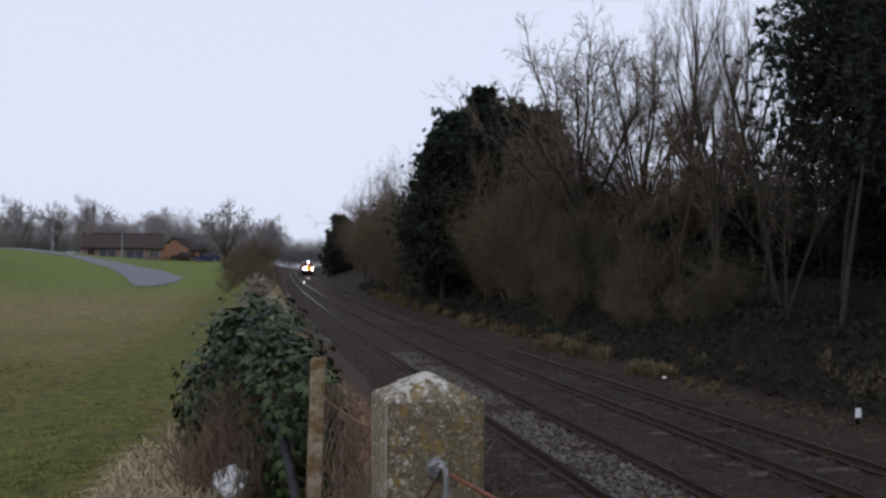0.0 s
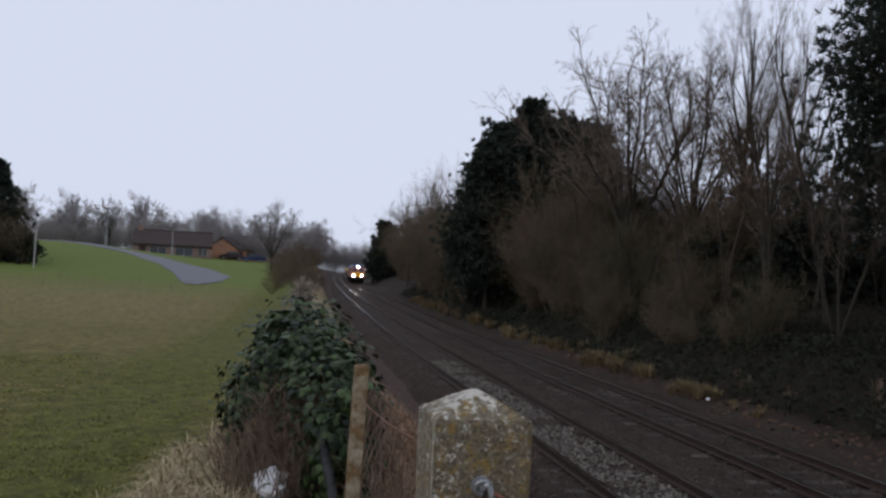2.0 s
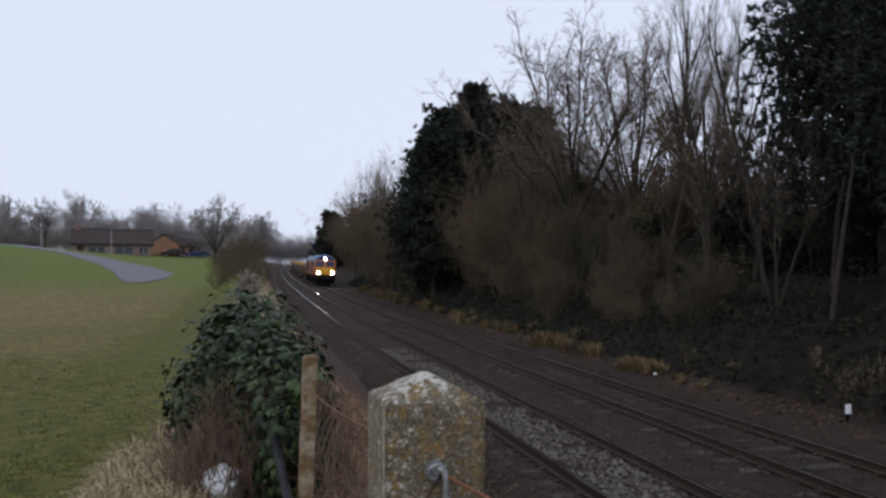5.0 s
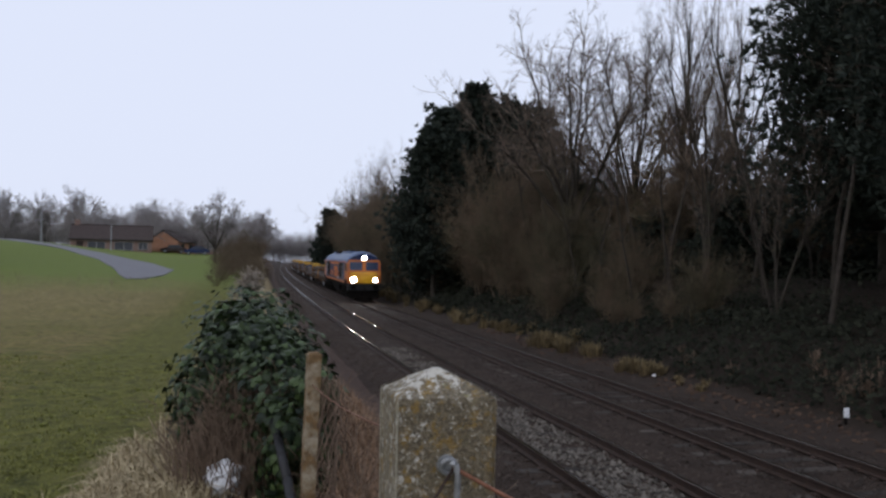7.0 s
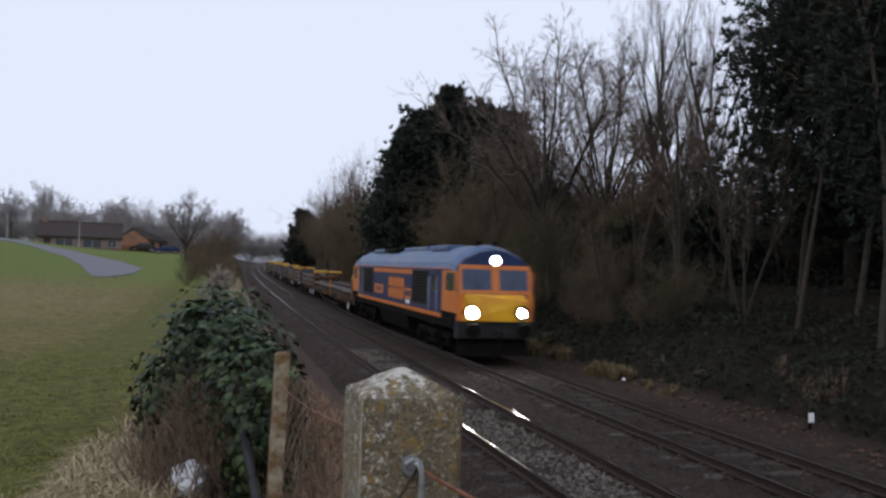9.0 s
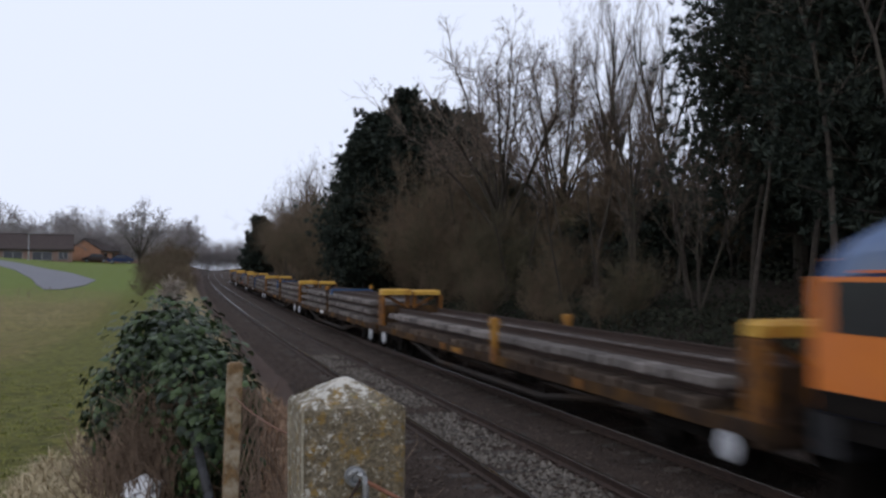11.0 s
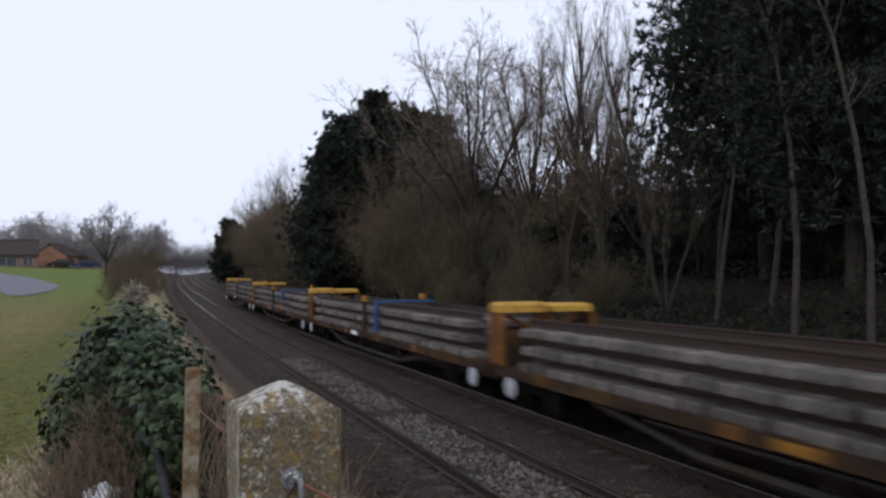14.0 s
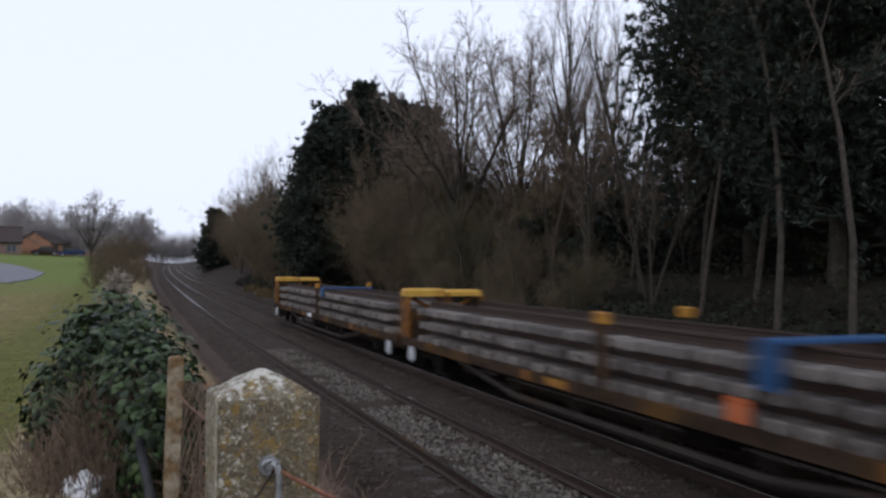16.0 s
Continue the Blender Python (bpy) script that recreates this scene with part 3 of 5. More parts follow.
def needle_tuft(g, c, d, rng, size, n, wide=0.16):
    for _ in range(n):
        w = turned(d, rng, 5, 75)
        s = w.cross(Vector((rng.uniform(-1, 1), rng.uniform(-1, 1), rng.uniform(-1, 1))))
        if s.length < 1e-3:
            continue
        s.normalize()
        ln = size * rng.uniform(0.6, 1.2)
        k = len(g.v)
        g.v += [tuple(c - s * ln * wide), tuple(c + s * ln * wide), tuple(c + w * ln * 0.6 + s * ln * wide * 1.2), tuple(c + w * ln)]
        g.f += [(k, k + 1, k + 2, k + 3)]


def evergreen(m, height, width, seed, label, tufts=1500, per=8, size=0.55, low=0.0, power=0.8, wide=0.16):
    """A dark conifer with an uneven crown of needle clumps on real limbs."""
    t = thing("evergreen_tree", m, label, "tree")
    rng = random.Random(seed)
    wood, green = Geo(), Geo()
    pts = [Vector((0, 0, -0.2))]
    for i in range(6):
        pts.append(pts[-1] + Vector((rng.gauss(0, 0.05) * height * 0.1, rng.gauss(0, 0.05) * height * 0.1, height * 0.97 / 6)))
    for i in range(6):
        wood.tube(pts[i], pts[i + 1], height * 0.016 * (1 - i / 6.5), height * 0.016 * (1 - (i + 1) / 6.5), 8, False)
    limbs = max(40, tufts // 16)
    for j in range(limbs):
        f = low + (0.98 - low) * (j + rng.random()) / limbs
        i = min(5, int(f * 6))
        p = pts[i].lerp(pts[i + 1], f * 6 - i)
        a = rng.uniform(0, 6.283)
        u = (f - low) / (1 - low)
        lump = 1 + 0.55 * noise.noise((math.cos(a) * 1.6 + seed, math.sin(a) * 1.6, f * 7.0))
        reach = lump * width * (max(0.04, (1 - u)) ** power) * (0.72 + 0.28 * min(1, u * 6)) * rng.uniform(0.6, 1.18)
        d = Vector((math.cos(a), math.sin(a), rng.uniform(-0.05, 0.45)))
        q = p + d * reach
        wood.tube(p, q, 0.012 * height * 0.35 * (1 - 0.7 * f), 0.012, 4, False)
        for s in range(tufts // limbs):
            h = rng.uniform(0.3, 1.0) ** 0.7
            c = p.lerp(q, h) + Vector((rng.gauss(0, 1), rng.gauss(0, 1), rng.gauss(0, 0.8))) * (0.10 * reach + 0.12)
            needle_tuft(green, c, (d + Vector((0, 0, 0.5))).normalized(), rng, size, per, wide)
    part("trunk", wood, BARK, t)
    part("crown", green, NEEDLE, t, "dark green needles")
    return t


def on_ground(x, y, rz=0, sink=0.0):
    return pose(x, y, ground_z(x, y) - sink, 0, 0, rz)


# ---- the train ----
SPEED = 19.2
HALF = [(1.32, 1.32), (1.32, 2.2), (1.32, 2.98), (1.24, 3.22), (0.98, 3.5), (0.5, 3.74), (0.0, 3.84)]


def hull(y, top=3.84, grow=0.0, rake=0.0, half=HALF, low=0):
    """A cross-section of the locomotive body at y; rake leans its upper part back."""
    pts = []
    for x, z in half[low:]:
        z2 = z if z <= 2.2 else 2.2 + (z - 2.2) * (top - 2.2) / 1.64
        pts.append((x + (grow if x > 0 else 0), y + rake * max(0.0, z2 - 2.2), z2 + (grow if z > 2.99 else 0)))
    return pts + [(-x, yy, z) for x, yy, z in reversed(pts[:-1])]


def wheelset(parent, y, r, face, name="wheelset"):
    g = Geo()
    for s in (-1, 1):
        x = s * 0.72
        rings = []
        for dx, rr in ((-0.06, r + 0.03), (-0.03, r + 0.03), (-0.025, r), (0.07, r), (0.075, r - 0.06), (0.03, r - 0.08), (0.03, 0.16), (0.09, 0.14), (0.09, 0.001)):
            rings.append([(x + s * dx, rr * math.cos(a * math.pi / 12), rr * math.sin(a * math.pi / 12)) for a in range(24)])
        g.loft(rings if s > 0 else [list(reversed(q)) for q in rings], True)
    g.tube((-0.72, 0, 0), (0.72, 0, 0), 0.08, 0.08, 10)
    w = part(name, g, face, parent, at=pose(0, y, r))
    for s in (-1, 1):
        part("hub", Geo().tube((s * 0.805, 0, 0), (s * 0.84, 0, 0), 0.13, 0.11, 10), UNDER, w)
    return w


def frame_bogie(parent, y, wheels, r, face, half):
    g = Geo()
    for s in (-1, 1):
        x = s * 0.98
        g.box(min(x, x + s * 0.12), max(x, x + s * 0.12), -half - 0.25, half + 0.25, r + 0.08, r + 0.30)
        for w in wheels:
            g.box(min(x, x + s * 0.16), max(x, x + s * 0.16), w - 0.16, w + 0.16, r - 0.17, r + 0.16, 0.03)
        for k in (-0.5, 0.5):
            g.tube((x + s * 0.08, k * half, r - 0.05), (x + s * 0.08, k * half, r + 0.5), 0.09, 0.09, 8)
    g.box(-0.98, 0.98, -0.25, 0.25, r + 0.05, r + 0.28)
    b = part("bogie", g, UNDER, parent, "grimy black bogie", at=pose(0, y, 0))
    return b, [wheelset(b, w, r, face if abs(w + y) > abs(y) else UNDER) for w in wheels]


def buffers(parent, ends, z=1.06):
    for e in ends:
        s = 1 if e > 0 else -1
        for x in (-0.87, 0.87):
            g = Geo().tube((x, e, z), (x, e + s * 0.38, z), 0.10, 0.085, 12).tube((x, e + s * 0.38, z), (x, e + s * 0.44, z), 0.23, 0.22, 16)
            part("buffer", g, UNDER, parent)
        part("coupling", Geo().box(-0.05, 0.05, min(e, e + s * 0.55), max(e, e + s * 0.55), z - 0.16, z - 0.02).tube((0, e + s * 0.5, z - 0.1), (0, e + s * 0.5, z - 0.5), 0.03, 0.03, 6), UNDER, parent)


def side_panel(parent, name, mat, y0, y1, z0, z1, proud=0.008, sides=(-1, 1), label=""):
    for s in sides:
        a, b = sorted((s * 1.316, s * (1.32 + proud)))
        part(name, Geo().box(a, b, y0, y1, z0, z1), mat, parent, label)


def rounded(cx, cz, w, h, r, n=4):
    pts = []
    for sx, sz, a0 in ((1, 1, 0), (-1, 1, 90), (-1, -1, 180), (1, -1, 270)):
        for k in range(n + 1):
            a = radians(a0 + 90 * k / n)
            pts.append((cx + sx * (w / 2 - r) + r * math.cos(a), cz + sz * (h / 2 - r) + r * math.sin(a)))
    return pts


def badge(parent, name, mat, cy, cz, w, h, r, proud, label="", hole=None):
    """A flat rounded plate on both body sides."""
    for s in (-1, 1):
        g = Geo()
        x0, x1 = s * 1.318, s * (1.32 + proud)
        out = [(cy + (a - cy), b) for a, b in rounded(cy, cz, w, h, r)]
        g.loft([[(x0, a, b) for a, b in out], [(x1, a, b) for a, b in out]])
        part(name, g, mat, parent, label)


def build_loco():
    t = thing("diesel_locomotive", pose(8.65, 0, 0), "blue and orange diesel freight locomotive with yellow front, headlamps lit", "locomotive")
    body = Geo()
    body.loft([hull(-10.6, 3.66, rake=0.18), hull(-10.25, 3.74, rake=0.12), hull(-9.7), hull(-4), hull(4), hull(9.7), hull(10.25, 3.74, rake=-0.12), hull(10.6, 3.66, rake=-0.18)])
    b = part("body", body, LOCOBLUE, t, "dark blue body side")
    roof = Geo()
    n = 2
    ring = [hull(y, top, 0.012, rk, low=n) for y, top, rk in ((-10.45, 3.68, 0.18), (-10.2, 3.75, 0.1), (-9.7, 3.84, 0), (0, 3.84, 0), (9.7, 3.84, 0), (10.2, 3.75, -0.1), (10.45, 3.68, -0.18))]
    roof.loft(ring)
    rp = part("roof", roof, LOCOROOF, t, "blue roof, paled by sky light in its colour")
    for y0, y1, w in ((-7.2, -4.6, 0.75), (-3.8, 0.6, 0.6), (1.2, 3.9, 0.85), (4.6, 7.4, 0.75)):
        part("roof_hatch", Geo().box(-w, w, y0, y1, 3.70, 3.87, 0.04), LOCOROOF if y0 != 1.2 else UNDER, rp)
    for y in (-2.2, 2.4):
        part("exhaust", Geo().tube((0, y, 3.85), (0, y, 4.0), 0.22, 0.2, 14), UNDER, rp)
    for x in (-0.3, 0.3):
        part("horn", Geo().tube((x, -9.2, 3.84), (x, -9.6, 3.9), 0.04, 0.08, 10), UNDER, rp)
    # eaves line, stripes and panels on the sides
    side_panel(t, "eaves_line", ORANGEP, -9.9, 9.9, 2.985, 3.015, 0.020)
    side_panel(t, "lower_stripe", LOCOORANGE, -8.7, 8.7, 1.32, 1.46, 0.014, label="orange stripe along the sole bar")
    side_panel(t, "upper_stripe", LOCOORANGE, -4.2, 4.2, 2.74, 2.92, 0.010, label="orange stripe under the eaves")
    for e in (-1, 1):
        y0, y1 = sorted((e * 10.59, e * 8.75))
        side_panel(t, "cab_panel", LOCOORANGE, y0, y1, 1.58, 2.94, 0.006, label="orange cab side")
        side_panel(t, "cab_skirt", UNDER, y0, y1, 1.325, 1.575, 0.007, label="grimy black cab skirt")
        y0, y1 = sorted((e * 10.30, e * 9.25))
        side_panel(t, "cab_side_window", DARKGLASS, y0, y1, 2.28, 2.88, 0.016)
        y0, y1 = sorted((e * 8.15, e * 7.15))
        side_panel(t, "cab_door", LOCOBLUE, y0, y1, 1.48, 2.95, 0.020, label="dark blue cab door")
        y0, y1 = sorted((e * 7.95, e * 7.40))
        side_panel(t, "door_window", DARKGLASS, y0, y1, 2.2, 2.8, 0.028)
        y0, y1 = sorted((e * 6.95, e * 4.25))
        side_panel(t, "grille", BLACKP, y0, y1, 1.62, 2.90, 0.014, label="black louvred air intake")
        for k in range(11):
            z = 1.70 + k * 0.11
            side_panel(t, "louvre", UNDER, y0 + 0.06, y1 - 0.06, z, z + 0.08, 0.017)
        for s in (-1, 1):
            for yy in (8.22, 7.06):
                part("grab_rail", Geo().tube((s * 1.37, e * yy, 1.5), (s * 1.37, e * yy, 2.7), 0.016, 0.016, 6), WHITEWHEEL, t)
            st = Geo()
            for k in range(3):
                y0, y1 = sorted((e * 8.0, e * 7.3))
                st.box(min(s * 1.1, s * 1.38), max(s * 1.1, s * 1.38), y0, y1, 0.42 + 0.3 * k, 0.46 + 0.3 * k)
            part("cab_steps", st, UNDER, t)
        # cab end: yellow panel, orange surround, two windscreens
        yf = e * 10.6
        q = Geo()
        q.loft([[(x, yf + e * (0.02 if z > 2.0 else 0.20), z) for x, z in ((-1.10, 1.34), (-1.06, 2.0), (-0.96, 2.20), (0.96, 2.20), (1.06, 2.0), (1.10, 1.34))], [(x, yf - e * 0.02, z) for x, z in ((-1.10, 1.34), (-1.10, 2.0), (-1.06, 2.22), (1.06, 2.22), (1.10, 2.0), (1.10, 1.34))]])
        f = part("front_panel", q, LOCOYELLOW, t, "yellow warning panel")
        for x0, x1, z0, z1 in ((-1.315, -1.10, 1.34, 2.24), (1.10, 1.315, 1.34, 2.24)):
            part("corner_panel", Geo().box(x0, x1, min(yf, yf + e * 0.014), max(yf, yf + e * 0.014), z0, z1), LOCOORANGE, t, "orange cab corner")
        up = Geo()
        for x0, x1, z0, z1 in ((-1.27, 1.27, 2.225, 2.34), (-1.27, -1.14, 2.34, 3.02), (1.14, 1.27, 2.34, 3.02), (-0.13, 0.13, 2.34, 3.02), (-1.22, 1.22, 3.02, 3.16)):
            ya, yb = yf - e * 0.18 * (z0 - 2.2) + e * 0.015, yf - e * 0.18 * (z1 - 2.2) + e * 0.015
            up.loft([[(x0, ya, z0), (x1, ya, z0), (x1, ya - e * 0.05, z0), (x0, ya - e * 0.05, z0)], [(x0, yb, z1), (x1, yb, z1), (x1, yb - e * 0.05, z1), (x0, yb - e * 0.05, z1)]])
        part("window_surround", up, LOCOORANGE, t, "orange windscreen surround")
        for s in (-1, 1):
            x0, x1 = sorted((s * 0.13, s * 1.14))
            g = Geo()
            ya, yb = yf - e * 0.18 * 0.14 + e * 0.006, yf - e * 0.18 * 0.82 + e * 0.006
            g.loft([[(x0, ya, 2.34), (x1, ya, 2.34), (x1, ya - e * 0.03, 2.34), (x0, ya - e * 0.03, 2.34)], [(x0, yb, 3.02), (x1, yb, 3.02), (x1, yb - e * 0.03, 3.02), (x0, yb - e * 0.03, 3.02)]])
            w = part("windscreen", g, WINDSCREEN, t)
            part("wiper", Geo().tube((s * 0.5, ya + e * 0.02, 2.36), (s * 0.75, yf - e * 0.18 * 0.6 + e * 0.025, 2.85), 0.012, 0.008, 5), BLACKP, w)
            lamp = Geo().tube((s * 0.85, yf, 1.62), (s * 0.85, yf + e * 0.23, 1.62), 0.26, 0.26, 18)
            h = part("lamp_housing", lamp, BLACKP, t)
            r = 0.19 if s < 0 else 0.135
            part("lens", Geo().tube((s * 0.85, yf + e * 0.23, 1.62), (s * 0.85, yf + e * 0.24, 1.62), r, r, 18), HEADLAMP if e < 0 else ORANGEP, h, "lit white headlamp" if e < 0 else "red tail lamp")
        h = part("top_lamp_housing", Geo().tube((0, yf - e * 0.2, 3.32), (0, yf - e * 0.10, 3.32), 0.19, 0.19, 16), BLACKP, t)
        part("lens", Geo().tube((0, yf - e * 0.10, 3.32), (0, yf - e * 0.09, 3.32), 0.14, 0.14, 16), HEADLAMP if e < 0 else DARKGLASS, h)
        part("buffer_beam", Geo().box(-1.28, 1.28, min(e * 10.25, e * 10.66), max(e * 10.25, e * 10.66), 0.78, 1.31, 0.02), BLACKP, t)
        part("snow_plough", Geo().loft([[(-1.2, e * 10.4, 0.2), (1.2, e * 10.4, 0.2), (1.2, e * 10.55, 0.2), (-1.2, e * 10.55, 0.2)], [(-1.2, e * 10.3, 0.76), (1.2, e * 10.3, 0.76), (1.2, e * 10.4, 0.76), (-1.2, e * 10.4, 0.76)]]), UNDER, t)
    # lettering and number shown as plain shapes
    for cy, w in ((-2.40, 0.62), (-1.60, 0.70), (-0.77, 0.70), (0.07, 0.70)):
        badge(t, "logo_block", LOCOORANGE, cy, 2.1, w, 0.92, 0.16, 0.018, "plain orange logo shape")
        badge(t, "logo_slot", LOCOBLUE, cy + 0.06, 2.12, w * 0.55, 0.13, 0.06, 0.022)
    for e in (-1, 1):
        badge(t, "number_panel", LOCOORANGE, 2.75 if e > 0 else -3.5, 1.95, 2.2 if e > 0 else 1.2, 0.42, 0.14, 0.014, "orange number panel")
        for k in range(5):
            badge(t, "number_bar", LOCOBLUE, (2.15 + 0.3 * k) if e > 0 else (-3.9 + 0.2 * k), 1.95, 0.16, 0.22, 0.03, 0.018)
    badge(t, "works_plate", WHITEP, -3.5, 1.62, 0.7, 0.16, 0.02, 0.012)
    # underframe
    part("solebar", Geo().box(-1.30, 1.30, -10.2, 10.2, 1.05, 1.32), UNDER, t)
    part("fuel_tank", Geo().loft([[(x, -3.0, z), (x, 3.0, z), (xx, 3.0, zz), (xx, -3.0, zz)] for x, z, xx, zz in ((-1.25, 1.05, -1.05, 0.42), (1.25, 1.05, 1.05, 0.42))]), UNDER, t, "black fuel tank")
    sets = []
    for y in (-6.9, 6.9):
        b, w = frame_bogie(t, y, (-2.05, 0.0, 2.05), 0.53, UNDER, 2.05)
        sets += [(q, 0.53) for q in w]
    buffers(t, (-10.66, 10.66))
    return t, sets


SLEEPER_MESH = [mesh_of("sleeper", Geo().box(-1.23, 1.23, -0.14, 0.14, 0.0, 0.165, 0.025), m) for m in (PANELSLEEPER, PANELWOOD)]


def build_wagon(index, layers, timber, rng):
    labels = {True: "rusty flat wagon carrying brown timber track panels, yellow end frames", False: "rusty flat wagon stacked with grey concrete track panels"}
    t = thing("flat_wagon", pose(8.65, 0, 0), labels[timber], "railway wagon", "wagons of the train")
    part("deck", Geo().box(-1.2, 1.2, -10.7, 10.7, 0.84, 0.93), RUSTFRAME, t)
    for s in (-1, 1):
        a, b = sorted((s * 1.18, s * 1.27))
        sb = part("solebar", Geo().box(a, b, -10.7, 10.7, 0.73, 0.95), RUSTFRAME, t, "rust-stained steel side member")
        for k in range(7):
            y = -8.4 + 2.8 * k
            g = Geo().box(min(s * 1.26, s * 1.31), max(s * 1.26, s * 1.31), y - 0.12, y + 0.12, 0.75, 0.93, 0.01)
            part("stake_pocket", g, CHEEK if k in (1, 4) else RUSTFRAME, sb)
        # lattice truss below
        x = s * 1.12
        g = Geo()
        g.tube((x, -6.6, 0.68), (x, -3.6, 0.30), 0.07, 0.07, 6).tube((x, -3.6, 0.30), (x, 3.6, 0.30), 0.08, 0.08, 6).tube((x, 3.6, 0.30), (x, 6.6, 0.68), 0.07, 0.07, 6)
        for y in (-3.6, -1.2, 1.2, 3.6):
            g.tube((x, y, 0.30), (x, y, 0.68), 0.05, 0.05, 6)
        part("truss", g, TRUSSP, t, "grimy grey trussed underframe")
        part("marking_plate", Geo().box(min(s * 1.27, s * 1.285), max(s * 1.27, s * 1.285), 1.2, 2.0, 0.76, 0.90), WHITEP if index % 2 else YELLOWP, t)
    for e in (-1, 1):
        a, b = sorted((e * 10.6, e * 10.76))
        part("headstock", Geo().box(-1.27, 1.27, a, b, 0.62, 0.96), RUSTFRAME, t)
    sets = []
    for y in (-8.95, 8.95):
        b, w = frame_bogie(t, y, (-0.9, 0.9), 0.42, UNDER, 0.9)
        sets += [(q, 0.42) for q in w]
    for s in (-1, 1):
        for y in (-10.15, 9.7):
            hang = part("brake_bracket", Geo().box(min(s * 1.20, s * 1.26), max(s * 1.20, s * 1.26), y - 0.06, y + 0.06, 0.42, 0.73).tube((s * 1.2, y, 0.55), (s * 1.33, y, 0.55), 0.03, 0.03, 8), UNDER, t)
            rings = [[(s * x, y + r * math.cos(a * math.pi / 10), 0.55 + r * math.sin(a * math.pi / 10)) for a in range(20)] for x, r in ((1.285, 0.19), (1.30, 0.215), (1.33, 0.215), (1.345, 0.19), (1.335, 0.09), (1.365, 0.06))]
            part("brake_wheel", Geo().loft(rings), WHITEWHEEL, hang, "white-painted hand brake wheel")
    part("brake_gear", Geo().box(-0.8, 0.8, -2.4, -1.4, 0.40, 0.80).tube((0.5, 0.6, 0.55), (0.5, 1.9, 0.55), 0.22, 0.22, 12).tube((-0.9, -6, 0.6), (-0.9, 6, 0.6), 0.03, 0.03, 5), UNDER, t)
    for e in (-1, 1):
        part("coupling", Geo().tube((0, e * 10.7, 0.9), (0, e * 10.97, 0.9), 0.07, 0.07, 8), UNDER, t)
    # bulkhead frames
    for e in ((1, -1) if timber else (1,)):
        y, d = (10.725, 0.30) if e > 0 else (-10.55, 0.22)
        fr = part("end_frame", Geo().box(-1.06, 1.06, y - 0.06, y + 0.06, 0.93, 1.70, 0.02), RUSTFRAME, t, "grimy end frame with yellow cheeks")
        for s in (-1, 1):
            a, b = sorted((s * 1.075, s * 1.13))
            part("cheek", Geo().box(a, b, y - d + 0.04, y + d - 0.04, 0.94, 2.08, 0.01), RUSTFRAME if e > 0 else CHEEK, fr)
            for k in (-1, 1):
                a, b = sorted((s * 1.09, s * 1.20))
                part("post", Geo().box(a, b, y + k * (d - 0.12) - 0.12, y + k * (d - 0.12) + 0.12, 0.93, 2.10, 0.03), CHEEK, fr, "rusty yellow post with shade in its colour")
        for s in (-1, 1):
            a, b = sorted((s * 0.06, s * 0.20))
            part("post", Geo().box(a, b, y - 0.14, y + 0.14, 1.60, 2.12, 0.03), CHEEK, fr, "rusty yellow post with shade in its colour")
            part("brace", Geo().tube((s * 1.05, y, 2.10), (s * 0.20, y, 1.66), 0.06, 0.06, 6), CHEEK, fr)
        for x0, x1, z1 in ((-1.20, -0.05, 2.34), (0.05, 1.12, 2.30)):
            part("head_beam", Geo().box(x0, x1, y - d, y + d, 2.11, z1, 0.07), BEAMP, fr, "head beam in a paler, lit yellow")
    # the load: stacked track panels
    z = 0.935
    for layer in range(layers):
        shift = rng.uniform(-0.2, 0.2)
        wood = timber and layer < 1
        me = SLEEPER_MESH[wood]
        for k in range(31):
            ob = new("sleeper", me)
            ob.parent = t
            ob.matrix_basis = pose(rng.uniform(-0.04, 0.04), -9.35 + k * 0.62 + shift + rng.uniform(-0.03, 0.03), z + rng.uniform(0, 0.01), 0, 0, rng.uniform(-0.5, 0.5))
        for x in (-0.75, 0.75):
            prof = [(-0.07, 0.168), (0.07, 0.168), (0.07, 0.185), (0.015, 0.205), (0.015, 0.30), (0.035, 0.31), (0.035, 0.345), (-0.035, 0.345), (-0.035, 0.31), (-0.015, 0.30), (-0.015, 0.205), (-0.07, 0.185)]
            part("panel_rail", Geo().loft([[(x + a, yy + shift, z + b) for a, b in prof] for yy in (-9.6, 9.6)]), RAIL, t, "rusty rail of a track panel")
        z += 0.36
    # stanchions part way along, and a lifting beam on some
    for s in (-1, 1):
        y = (-1.2, -0.05, -1.35, 0.1, 0.05, 0.05)[index] + (1.1 if s > 0 else 0.0)
        st = part("stanchion", Geo().box(s * 1.27 - 0.05, s * 1.27 + 0.05, y - 0.12, y + 0.12, 0.80, z + 0.02), RUSTFRAME if index else YELLOWP, t, "side stanchion with a yellow head")
        part("head", Geo().box(s * 1.27 - 0.07, s * 1.27 + 0.07, y - 0.15, y + 0.15, z + 0.02, z + 0.22, 0.03), YELLOWP, st, "yellow head")
    if not timber:
        y = (0, -1.6, -0.15, -1.65, -3.8, -1.15)[index]
        g = Geo()
        g.box(-1.34, 0.7, y - 0.13, y + 0.13, z + 0.02, z + 0.09, 0.02)
        for a, b in ((-1.37, -1.30), (0.66, 0.73)):
            g.box(a, b, y - 0.20, y + 0.16, z - (0, 0.2, 0.5, 0.95, 0.55, 0.3)[index] if a < 0 else z + 0.0, z + 0.04)
        part("lifting_strap", g, BLUEP, t, "bright blue lifting beam")
    if index == 4:
        part("tag", Geo().box(-1.33, -1.29, -3.4, -3.1, 0.98, 1.30), ORANGEP, t, "orange-red tag")
    return t, sets


